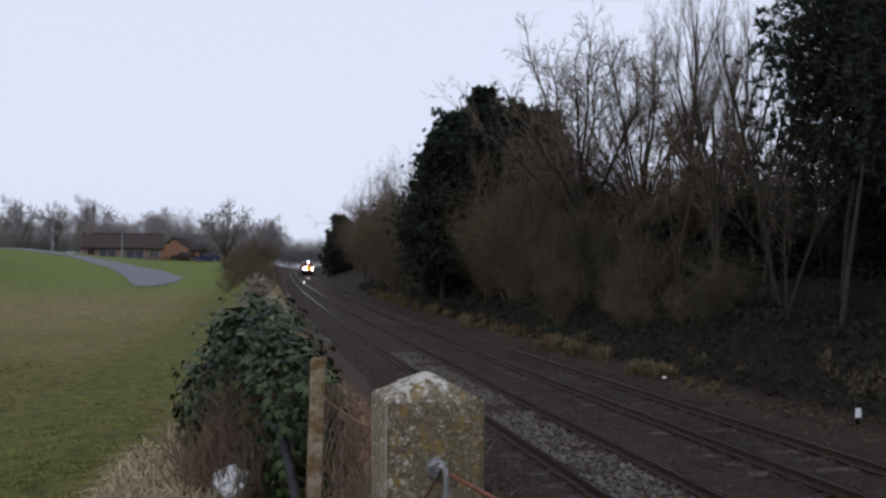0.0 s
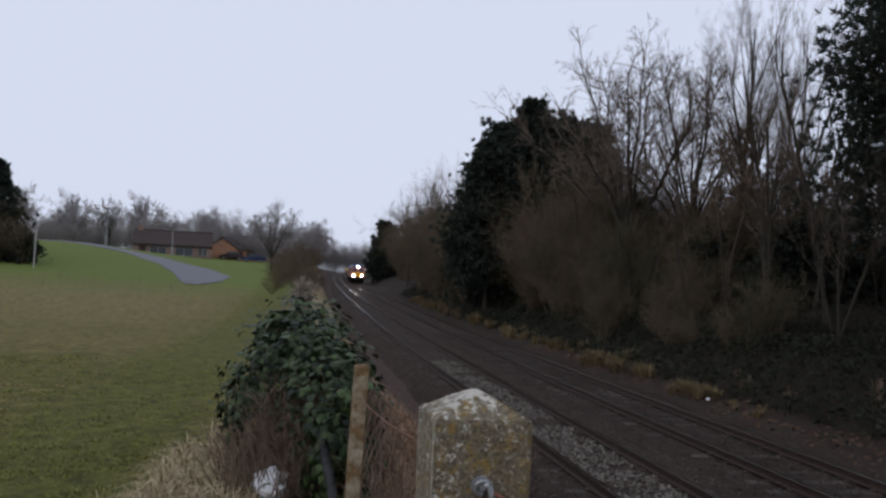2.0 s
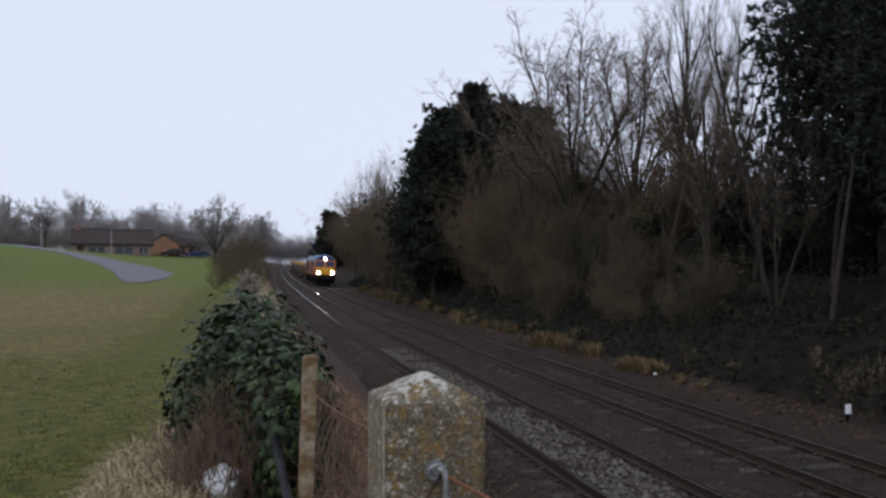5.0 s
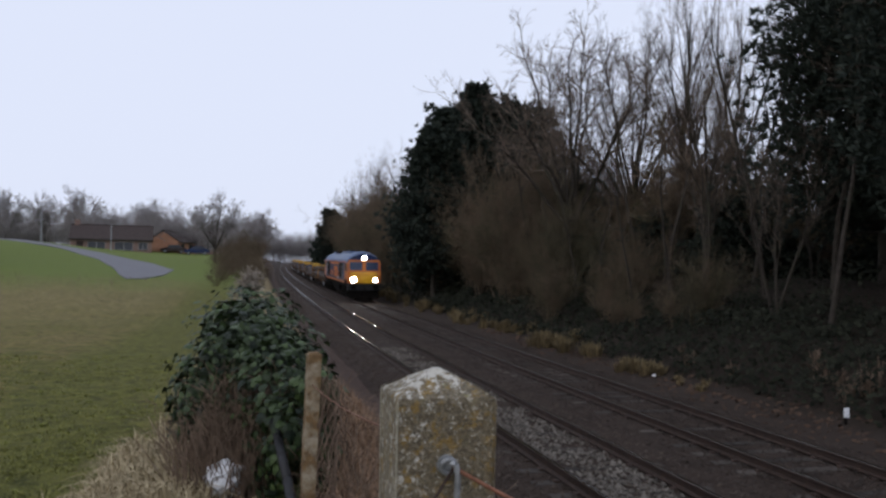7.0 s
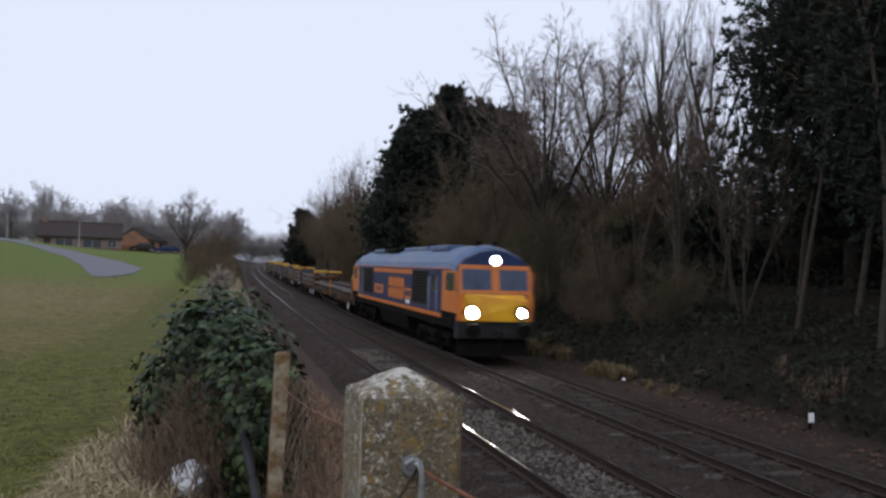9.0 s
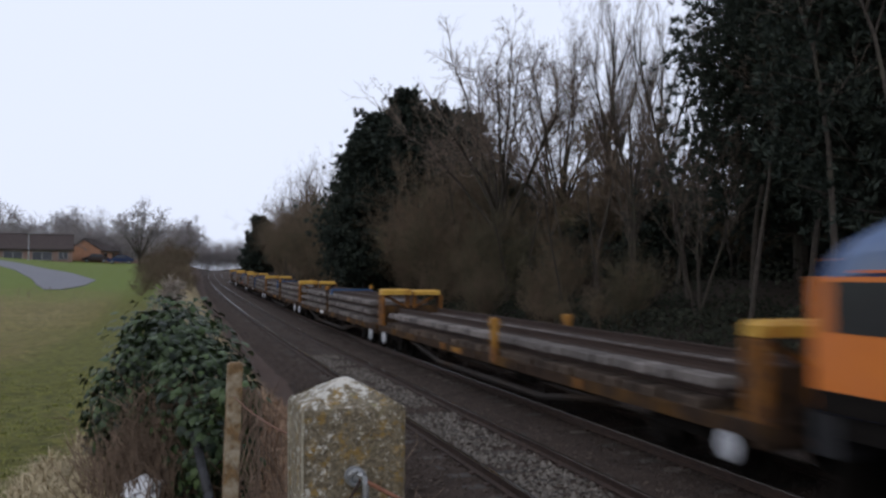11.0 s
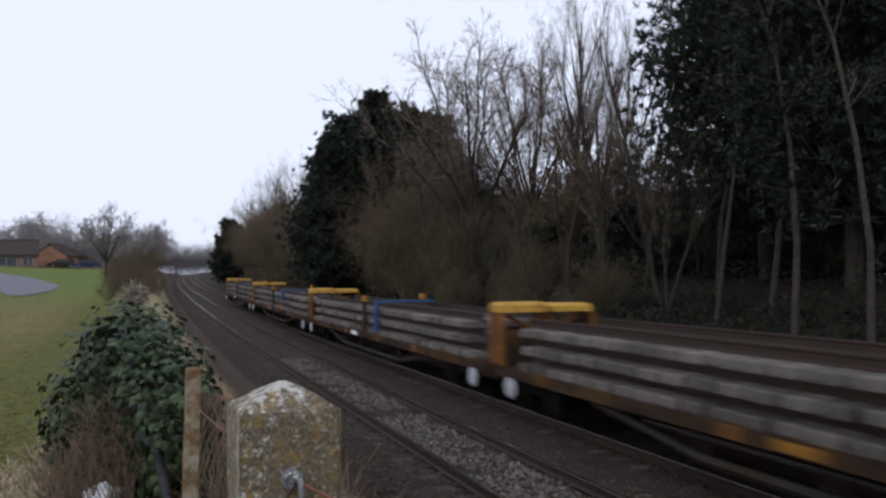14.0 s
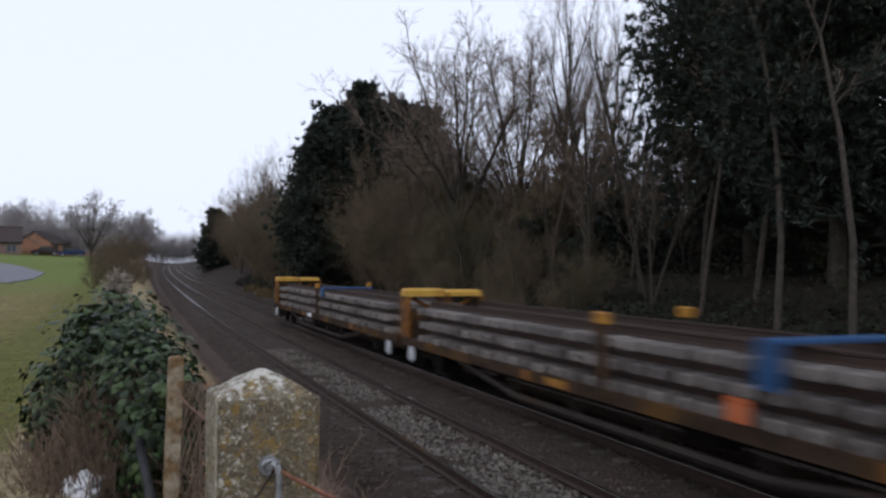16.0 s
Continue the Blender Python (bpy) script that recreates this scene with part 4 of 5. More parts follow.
def along(t, offset):
    """The pose of a vehicle whose middle is offset metres behind the locomotive's rear."""
    y = 17.0 - SPEED * (t - 10.5) + offset
    dx = (bend(y + 2) - bend(y - 2)) / 4
    dz = (climb(y + 2) - climb(y - 2)) / 4
    return pose(FAR + bend(y), y, climb(y) + 0.002, math.degrees(math.atan(dz)), 0, -math.degrees(math.atan(dx)))


# ---- things beside the fence ----
def build_fence_post():
    g = Geo()
    s = 0.100
    rng = random.Random(3)
    rings = []
    for z in (-0.3, 0.2, 0.6, 0.9, 1.1, 1.22, 1.262):
        ring = []
        for sx, sy in ((-1, -1), (1, -1), (1, 1), (-1, 1)):
            for k, (a, b) in enumerate((((0.96, 1.0), (1.0, 0.96)) if sx * sy > 0 else ((1.0, 0.96), (0.96, 1.0)))):
                ring.append((sx * s * a + rng.uniform(-1, 1) * 0.0012, sy * s * b + rng.uniform(-1, 1) * 0.0012, z))
        rings.append(ring)
    rings.append([(x * 0.97, y * 0.97, 1.272) for x, y, z in rings[-1]])
    rings.append([(x * 0.5, y * 0.5, 1.299) for x, y, z in rings[-2]])
    rings.append([(x * 0.06, y * 0.06, 1.320) for x, y, z in rings[-3]])
    g.loft(rings)
    t = thing("fence_post", pose(0.264, 0.957, 1.45), "lichened square concrete fence post with a low pointed cap", "fence post", "fence posts")
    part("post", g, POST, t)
    # eye bolt with washer on the camera side
    b = Geo()
    b.tube((0.0, -0.094, 1.145), (0.0, -0.102, 1.145), 0.0195, 0.0195, 18)
    part("washer", b, GALV, t)
    ring = Geo()
    ps = [(0.0145 * math.cos(a * math.pi / 6), -0.112 - 0.004 * math.sin(a * math.pi / 6), 1.145 + 0.0145 * math.sin(a * math.pi / 6)) for a in range(13)]
    ring.path(ps, 0.0052, 8)
    part("eye_bolt", ring.tube((0, -0.09, 1.145), (0, -0.112, 1.145), 0.006, 0.006, 8), GALV, t, "grey galvanised eye bolt")
    c = Geo()
    pts = [(0.004, -0.115, 1.152), (0.012, -0.122, 1.150), (0.016, -0.124, 1.135), (0.016, -0.121, 1.10), (0.014, -0.118, 1.04), (0.012, -0.115, 0.9)]
    c.path([Vector(p) for p in pts], 0.0062, 8)
    part("cable_tail", c, GALV, t, "grey cable tail")
    return t


def build_wires():
    specs = [((0.272, 0.842, 2.594), (0.72, 0.45, 2.47), 0.0042, WIRE, "rusty fence wire tied to the post"),
             ((0.272, 0.842, 2.590), (0.05, 0.70, 2.42), 0.0028, RAIL, "thin dark fence wire"),
             ((0.272, 1.05, 2.592), (0.25, 4.0, 2.30), 0.0025, WIRE, "rusty fence wire between the posts")]
    for p, q, r, m, lab in specs:
        g = Geo()
        p, q = Vector(p), Vector(q)
        pts = [p.lerp(q, k / 8) - Vector((0, 0, 0.03 * math.sin(math.pi * k / 8))) for k in range(9)]
        rings = []
        for k, c in enumerate(pts):
            d = (pts[min(k + 1, 8)] - pts[max(k - 1, 0)]).normalized()
            a = d.cross(Vector((0, 0, 1))).normalized()
            b = d.cross(a)
            rings.append([c + (a * math.cos(w) + b * math.sin(w)) * r for w in (0, 1.047, 2.094, 3.1416, 4.189, 5.236)])
        tagged(new("fence_wire", mesh_of("fence_wire", g.loft(rings), m, True)), lab, "wire", "fence wires")


def build_second_post():
    t = thing("wooden_post", pose(0.24, 4.02, 1.40, 0, 1.5, 4), "weathered ochre wooden fence post wound with ivy stems", "fence post", "fence posts")
    g = Geo()
    g.box(-0.045, 0.030, -0.045, 0.045, -0.3, 1.08, 0.012)
    part("post", g, TIMBER, t)
    rng = random.Random(8)
    s = Geo()
    for k in range(26):
        a = rng.uniform(0, 6)
        pts = []
        for i in range(12):
            z = i * 0.085
            pts.append(Vector((0.085 + 0.06 * math.cos(a + i * 0.4) + rng.gauss(0, 0.012), 0.07 * math.sin(a + i * 0.4) + rng.gauss(0, 0.012), z)))
        s.path(pts, 0.0035, 4)
    tagged(part("ivy_growth", s, DEADSTEM, t), kind="stuff")


def leaf_points():
    """The outline of a lobed ivy leaf, about 1 long, stalk at the origin."""
    return [(0, 0, 0), (0.32, 0.02, 0.03), (0.48, 0.30, 0.0), (0.30, 0.48, 0.05), (0.22, 0.72, 0.02), (0, 1.0, -0.08),
            (-0.22, 0.72, 0.02), (-0.30, 0.48, 0.05), (-0.48, 0.30, 0.0), (-0.32, 0.02, 0.03), (0, 0.45, 0.09)]


LEAF_FACES = [(10, 0, 1, 2), (10, 2, 3), (10, 3, 4, 5), (10, 5, 6, 7), (10, 7, 8), (10, 8, 9, 0)]


def leaf_pose(c, nrm, rng, size):
    """A leaf at c that faces nrm and hangs down."""
    z = (nrm + Vector((rng.gauss(0, 0.35), rng.gauss(0, 0.35), rng.gauss(0, 0.35)))).normalized()
    y = Vector((rng.gauss(0, 0.5), rng.gauss(0, 0.5), -1.0))
    y = y - z * y.dot(z)
    if y.length < 1e-3:
        y = Vector((1, 0, 0))
    y.normalize()
    x = y.cross(z)
    m = Matrix((x, y, z)).transposed().to_4x4() @ Matrix.Diagonal((size, size, size, 1))
    m.translation = c
    return m


BLOBS = [(-0.10, 5.7, 2.30, 0.46, 0.60, 0.40), (-0.34, 5.7, 2.04, 0.38, 0.5, 0.36), (0.10, 5.2, 2.05, 0.36, 0.45, 0.46), (-0.10, 6.3, 2.42, 0.42, 0.6, 0.36), (-0.12, 7.2, 2.40, 0.36, 0.6, 0.36),
         (0.14, 4.75, 1.75, 0.22, 0.34, 0.45), (-0.40, 5.6, 1.86, 0.26, 0.4, 0.30), (0.12, 5.1, 1.55, 0.22, 0.4, 0.4), (0.27, 5.7, 2.15, 0.28, 0.5, 0.35), (0.30, 4.45, 2.22, 0.15, 0.2, 0.12), (0.37, 4.3, 1.95, 0.07, 0.10, 0.40), (-0.08, 6.4, 1.8, 0.45, 0.8, 0.5)]


def build_ivy():
    t = thing("ivy_bush", pose(0, 0, 0), "dense dark green ivy swallowing the old fence", "bush")
    rng = random.Random(12)
    src = [Vector(p) for p in leaf_points()]
    g = Geo()
    me_g = Geo()
    me_g.v, me_g.f = [tuple(p) for p in src], list(LEAF_FACES)
    leaf_mesh = mesh_of("leaf", me_g, IVY)
    single = 0
    total = sum(b[3] * b[5] for b in BLOBS)
    for bx, by, bz, rx, ry, rz in BLOBS:
        for _ in range(int(8200 * rx * rz / total)):
            n = Vector((rng.gauss(0, 1), rng.gauss(0, 1), rng.gauss(0, 1))).normalized()
            lump = 1 + 0.42 * noise.noise((n.x * 2.8 + bx * 5, n.y * 2.5 + by, n.z * 2.5 + bz))
            k = lump * (1 - 0.45 * rng.random() ** 1.4)
            c = Vector((bx + n.x * rx * k, by + n.y * ry * k, bz + n.z * rz * k))
            nn = Vector((n.x / rx, n.y / ry, n.z / rz + 0.6)).normalized()
            m = leaf_pose(c, nn, rng, rng.uniform(0.034, 0.082))
            if single < 280 and n.y < -0.35 and by < 5.7 and rng.random() < 0.22:
                ob = new("leaf", leaf_mesh)
                ob.parent, ob.matrix_basis = t, m
                single += 1
            else:
                q = len(g.v)
                g.v += [tuple(m @ p) for p in src]
                g.f += [tuple(q + i for i in f) for f in LEAF_FACES]
    tagged(part("foliage", g, IVY, t), kind="stuff")
    s = Geo()
    for _ in range(620):
        x, y = rng.uniform(-0.52, 0.20), rng.uniform(4.75, 5.5)
        p = Vector((x, y, ground_z(x, y) - 0.05))
        d = Vector((rng.gauss(0, 0.2), rng.gauss(0, 0.2), 1))
        for i in range(5):
            d = (d + Vector((rng.gauss(0, 0.25), rng.gauss(0, 0.25), 0.1))).normalized()
            q = p + d * rng.uniform(0.08, 0.17)
            s.tube(p, q, 0.0055 - 0.0008 * i, 0.0047 - 0.0008 * i, 3, False)
            p = q
    tagged(part("stem_tangle", s, DEADSTEM, t), kind="stuff")
    return t


def dry_stems(name, label, x0, x1, y0, y1, n, h, mat, seed, lean=0.25, category="dead plants"):
    rng = random.Random(seed)
    g = Geo()
    for _ in range(n):
        x, y = rng.uniform(x0, x1), rng.uniform(y0, y1)
        p = Vector((x, y, ground_z(x, y) - 0.03))
        d = Vector((rng.gauss(0, lean), rng.gauss(0, lean), 1)).normalized()
        ln = h * rng.uniform(0.5, 1.0)
        for i in range(4):
            d = (d + Vector((rng.gauss(0, 0.14), rng.gauss(0, 0.14), 0))).normalized()
            q = p + d * (ln / 4)
            g.tube(p, q, 0.0042 - 0.0008 * i, 0.0034 - 0.0008 * i, 3, False)
            for _ in range(2):
                e = turned(d, rng, 25, 65)
                r = p.lerp(q, rng.random())
                w = r + e * ln * rng.uniform(0.1, 0.28)
                g.tube(r, w, 0.003, 0.002, 3, False)
                g.tube(w, w + turned(e, rng, 10, 50) * ln * 0.1, 0.002, 0.001, 3, False)
            p = q
    return tagged(new(name, mesh_of(name, g, mat)), label, category, kind="stuff")


def blades(name, label, mat, spots, seed, category="grass"):
    """Grass: spots are (x0, x1, y0, y1, number, height, droop)."""
    rng = random.Random(seed)
    g = Geo()
    for x0, x1, y0, y1, n, h, droop in spots:
        for _ in range(n):
            x, y = rng.uniform(x0, x1), y0 + (y1 - y0) * rng.random() ** 1.6
            if noise.noise((x * 1.3, y * 1.3, seed)) < -0.25:
                continue
            z = ground_z(x, y) - 0.02
            a = rng.uniform(0, 6.283)
            ln = h * rng.uniform(0.5, 1.2)
            w = 0.0045 * (1 + 0.10 * max(0, y - 4))
            dx, dy = math.cos(a), math.sin(a)
            b = droop * rng.uniform(0.3, 1.2)
            m1 = (x + dx * ln * 0.35 * b, y + dy * ln * 0.35 * b, z + ln * 0.6)
            m2 = (x + dx * ln * b, y + dy * ln * b, z + ln * (1.0 - 0.55 * b))
            k = len(g.v)
            g.v += [(x - dy * w, y + dx * w, z), (x + dy * w, y - dx * w, z), (m1[0] + dy * w * 0.8, m1[1] - dx * w * 0.8, m1[2]), (m1[0] - dy * w * 0.8, m1[1] + dx * w * 0.8, m1[2]), m2]
            g.f += [(k, k + 1, k + 2, k + 3), (k + 3, k + 2, k + 4)]
    return tagged(new(name, mesh_of(name, g, mat)), label, category, kind="stuff")


def build_bag():
    rng = random.Random(5)
    g = Geo()
    n, k = 9, 12
    for j in range(n):
        f = j / (n - 1)
        for i in range(k):
            a = 2 * math.pi * i / k
            r = (0.13 * math.sin(math.pi * (0.12 + 0.80 * f)) ** 0.8) * rng.uniform(0.65, 1.25)
            g.v.append((r * math.cos(a) * 1.0, r * math.sin(a) * 0.8, 0.02 + f * 0.20 + rng.uniform(-0.015, 0.015)))
    for j in range(n - 1):
        for i in range(k):
            q = (i + 1) % k
            g.f.append((j * k + i, j * k + q, (j + 1) * k + q, (j + 1) * k + i))
    g.f.append(tuple(reversed(range(k))))
    g.f.append(tuple((n - 1) * k + i for i in range(k)))
    ob = new("plastic_bag", mesh_of("plastic_bag", g, WHITEP))
    ob.matrix_basis = pose(-0.19, 4.95, ground_z(-0.19, 4.95) + 0.05, 12, -28, 20) @ Matrix.Diagonal((1.1, 1.1, 1.2, 1))
    tagged(ob, "crumpled white plastic bag caught in dead grass", "plastic bag")


def build_hose():
    g = Geo()
    pts = [Vector(p) for p in ((0.06, 4.9, 1.98), (0.09, 4.5, 1.88), (0.13, 4.1, 1.74), (0.16, 3.7, 1.60), (0.18, 3.3, 1.46), (0.19, 3.0, 1.40))]
    g.path(pts, 0.028, 8)
    tagged(new("black_pipe", mesh_of("black_pipe", g, BLACKP, True)), "old black plastic pipe slumped against the fence", "pipe")


def build_marker():
    t = thing("track_marker", pose(12.05, 13.95, ground_z(12.05, 13.95)), "small white square marker plate on a dark stake", "marker")
    part("stake", Geo().box(-0.03, 0.03, -0.02, 0.02, -0.2, 0.28), UNDER, t)
    part("plate", Geo().box(-0.065, 0.065, -0.035, -0.02, 0.16, 0.36, 0.004), WHITEP, t, "white plate")


def build_litter():
    rng = random.Random(9)
    for x, y in ((11.75, 21.6), (6.15, 10.6), (10.9, 11.5)):
        g = Geo()
        n = 7
        g.loft([[(r * math.cos(a * 0.8976) * rng.uniform(0.7, 1.2), r * math.sin(a * 0.8976) * rng.uniform(0.7, 1.2), z) for a in range(n)] for r, z in ((0.05, 0.0), (0.07, 0.03), (0.04, 0.07))])
        ob = new("pale_stone", mesh_of("pale_stone", g, WHITEP))
        zz = -0.17 + climb(y) if x < 10.5 else ground_z(x, y)
        ob.matrix_basis = pose(x, y, zz, 0, 0, rng.uniform(0, 90))
        tagged(ob, "small pale stone lying by the track", "stone")


# ---- houses, road, lamps ----
def build_road():
    mid = [(-75, 118), (-58, 116), (-42, 114), (-29, 110), (-19, 102), (-12.5, 90), (-9.2, 77), (-8.2, 67), (-8.0, 61)]
    half = [2.2, 2.2, 2.2, 2.3, 2.5, 2.7, 2.5, 1.6, 0.5]
    g = Geo()
    pts = []
    for (a, b), (c, d), h0, h1 in zip(mid[:-1], mid[1:], half[:-1], half[1:]):
        for k in range(4):
            pts.append((a + (c - a) * k / 4, b + (d - b) * k / 4, h0 + (h1 - h0) * k / 4))
    pts.append((*mid[-1], half[-1]))
    for i, (x, y, h) in enumerate(pts):
        q, p = pts[min(i + 1, len(pts) - 1)], pts[max(i - 1, 0)]
        d = Vector((q[0] - p[0], q[1] - p[1], 0)).normalized()
        s = Vector((-d.y, d.x, 0))
        for k in (-1, -0.5, 0, 0.5, 1):
            w = Vector((x, y, 0)) + s * h * k
            g.v.append((w.x, w.y, ground_z(w.x, w.y) + 0.05))
    for i in range(len(pts) - 1):
        for k in range(4):
            a = i * 5 + k
            g.f.append((a, a + 1, a + 6, a + 5))
    setting("road", g, ASPHALT, "grey asphalt lane ending in a turning head")
    for e in (0, 4):
        kg = Geo()
        for i in range(len(pts) - 1):
            p, q = Vector(g.v[i * 5 + e]), Vector(g.v[(i + 1) * 5 + e])
            kg.tube(p - Vector((0, 0, 0.03)), q - Vector((0, 0, 0.03)), 0.05, 0.05, 4)
        setting("kerb_%d" % (1 + e // 4), kg, ASPHALT, "low concrete kerb beside the lane")


def build_house(m, w, d, eaves, ridge, label, openings, gable_chimney=True, brick=None):
    """A brick bungalow, its long side to the railway; openings: (x, width, sill, head, kind)."""
    t = thing("house", m, label, "house", "houses beyond the field")
    wall = Geo()
    xs = sorted({-w / 2, w / 2, *[a for o in openings for a in (o[0] - o[1] / 2, o[0] + o[1] / 2)]})
    for a, b in zip(xs[:-1], xs[1:]):
        hole = [o for o in openings if o[0] - o[1] / 2 - 1e-6 <= a and b <= o[0] + o[1] / 2 + 1e-6]
        if hole:
            o = hole[0]
            if o[2] > 0.05:
                wall.box(a, b, -d / 2, -d / 2 + 0.28, -0.6, o[2])
            wall.box(a, b, -d / 2, -d / 2 + 0.28, o[3], eaves)
        else:
            wall.box(a, b, -d / 2, -d / 2 + 0.28, -0.6, eaves)
    wall.box(-w / 2, w / 2, d / 2 - 0.28, d / 2, -0.6, eaves)
    for s in (-1, 1):
        a, b = sorted((s * w / 2, s * (w / 2 - 0.28)))
        wall.box(a, b, -d / 2 + 0.28, d / 2 - 0.28, -0.6, eaves)
        wall.loft([[(a, -d / 2, eaves), (b, -d / 2, eaves), (b, d / 2, eaves), (a, d / 2, eaves)], [(a, -0.05, ridge - 0.15), (b, -0.05, ridge - 0.15), (b, 0.05, ridge - 0.15), (a, 0.05, ridge - 0.15)]])
    part("wall", wall, brick or BRICKM, t, "orange brick walls" if brick else "red-brown brick walls")
    roof = Geo()
    ov = 0.35
    zl = eaves - ov * (ridge - eaves) / (d / 2)
    for s in (-1, 1):
        roof.loft([[(-w / 2 - 0.2, s * (d / 2 + ov), zl), (w / 2 + 0.2, s * (d / 2 + ov), zl), (w / 2 + 0.2, s * (d / 2 + ov), zl + 0.16), (-w / 2 - 0.2, s * (d / 2 + ov), zl + 0.16)],
                   [(-w / 2 - 0.2, 0, ridge), (w / 2 + 0.2, 0, ridge), (w / 2 + 0.2, 0, ridge + 0.16), (-w / 2 - 0.2, 0, ridge + 0.16)]])
    r = part("roof", roof, TILEM, t, "dark brown tiled roof")
    part("ridge_tiles", Geo().tube((-w / 2 - 0.2, 0, ridge + 0.12), (w / 2 + 0.2, 0, ridge + 0.12), 0.14, 0.14, 8), TILEM, r)
    part("gutter", Geo().tube((-w / 2 - 0.2, -d / 2 - ov, zl + 0.05), (w / 2 + 0.2, -d / 2 - ov, zl + 0.05), 0.07, 0.07, 6), BLACKP, r)
    if gable_chimney:
        part("chimney", Geo().box(-w / 2 + 0.3, -w / 2 + 1.1, -0.35, 0.35, ridge - 0.6, ridge + 0.9, 0.03), BRICKM, r)
    for x, ww, lo, hi, kind in openings:
        if kind == "window":
            f = Geo()
            y0, y1 = -d / 2 + 0.08, -d / 2 + 0.16
            for a, b, c, e in ((x - ww / 2, x + ww / 2, lo, lo + 0.07), (x - ww / 2, x + ww / 2, hi - 0.07, hi), (x - ww / 2, x - ww / 2 + 0.07, lo + 0.07, hi - 0.07), (x + ww / 2 - 0.07, x + ww / 2, lo + 0.07, hi - 0.07), (x - 0.035, x + 0.035, lo + 0.07, hi - 0.07)):
                f.box(a, b, y0, y1, c, e)
            wdw = part("window", f, FRAMEP, t, "pale framed window")
            part("pane", Geo().box(x - ww / 2 + 0.05, x + ww / 2 - 0.05, y1 - 0.045, y1 - 0.02, lo + 0.05, hi - 0.05), DARKGLASS, wdw)
            part("sill", Geo().box(x - ww / 2 - 0.1, x + ww / 2 + 0.1, -d / 2 - 0.08, -d / 2 + 0.1, lo - 0.08, lo - 0.003), SLEEPER, wdw)
        else:
            dr = part("door", Geo().box(x - ww / 2, x + ww / 2, -d / 2 + 0.08, -d / 2 + 0.14, lo, hi), TILEM, t, "dark door")
            part("handle", Geo().box(x + ww / 2 - 0.16, x + ww / 2 - 0.1, -d / 2 + 0.02, -d / 2 + 0.08, lo + 0.95, lo + 1.1), GALV, dr)
    return t


def build_street_lamp(x, y, h):
    t = thing("street_lamp", on_ground(x, y), "slim pale grey street lamp beside the lane", "street lamp", "street lamps")
    part("column", Geo().tube((0, 0, -0.3), (0, 0, 1.2), 0.11, 0.10, 10).tube((0, 0, 1.2), (0, 0, h), 0.075, 0.05, 10), GALV, t)
    part("arm", Geo().tube((0, 0, h), (0.9, 0, h + 0.12), 0.035, 0.03, 8), GALV, t)
    part("lantern", Geo().box(0.7, 1.35, -0.14, 0.14, h + 0.03, h + 0.18, 0.04), GALV, t, "grey lantern head")


def build_car(m, mat, label):
    t = thing("parked_car", m, label, "car", "parked cars")
    g = Geo()
    side = [(-2.05, 0.35), (-2.1, 0.75), (-1.2, 0.92), (-0.6, 1.42), (0.9, 1.45), (1.6, 0.98), (2.05, 0.9), (2.1, 0.4)]
    g.loft([[(x * 1.0, -0.84, z) for x, z in side], [(x, 0.84, z) for x, z in side]])
    part("body", g, mat, t)
    for s in (-1, 1):
        y0, y1 = sorted((s * 0.842, s * 0.85))
        w = Geo().loft([[(-1.0, y0, 0.96), (1.35, y0, 1.0), (0.82, y0, 1.36), (-0.5, y0, 1.34)], [(-1.0, y1, 0.96), (1.35, y1, 1.0), (0.82, y1, 1.36), (-0.5, y1, 1.34)]])
        part("side_window", w, DARKGLASS, t)
        for x in (-1.3, 1.3):
            wh = part("wheel", Geo().tube((x, s * 0.66, 0.31), (x, s * 0.86, 0.31), 0.31, 0.31, 16), BLACKP, t)
            part("rim", Geo().tube((x, s * 0.862, 0.31), (x, s * 0.87, 0.31), 0.19, 0.19, 12), GALV, wh)


def build_field_post(x, y, h):
    t = thing("field_post", on_ground(x, y), "pale weathered wooden post in the field hedge", "post")
    part("post", Geo().box(-0.045, 0.045, -0.045, 0.045, -0.4, h, 0.02), FRAMEP, t)
    part("cap", Geo().box(-0.22, 0.10, -0.05, 0.05, h - 0.28, h - 0.1), FRAMEP, t)


def leaf_carpet(name, label, mat, spots, seed, category, size=(0.05, 0.12)):
    """Loose leaves on the ground and in low heaps: spots are (x0, x1, y0, y1, number, height)."""
    rng = random.Random(seed)
    g = Geo()
    for x0, x1, y0, y1, n, h in spots:
        for _ in range(n):
            x, y = rng.uniform(x0, x1), y0 + (y1 - y0) * rng.random() ** 1.4
            lump = max(0.0, 0.55 + 0.9 * noise.noise((x * 0.7, y * 0.5, seed)))
            z = ground_z(x + bend(y), y) + h * lump * rng.random() ** 0.7
            m = leaf_pose(Vector((x + bend(y), y, z)), Vector((-0.35, -0.3, 0.8)), rng, rng.uniform(*size) * (1 + 0.015 * y))
            q = len(g.v)
            g.v += [tuple(m @ Vector(p)) for p in ((-0.4, 0, 0), (0.4, 0, 0), (0.45, 0.5, 0.06), (0, 1, 0), (-0.45, 0.5, 0.06))]
            g.f += [(q, q + 1, q + 2, q + 4), (q + 4, q + 2, q + 3)]
    return tagged(new(name, mesh_of(name, g, mat)), label, category, kind="stuff")


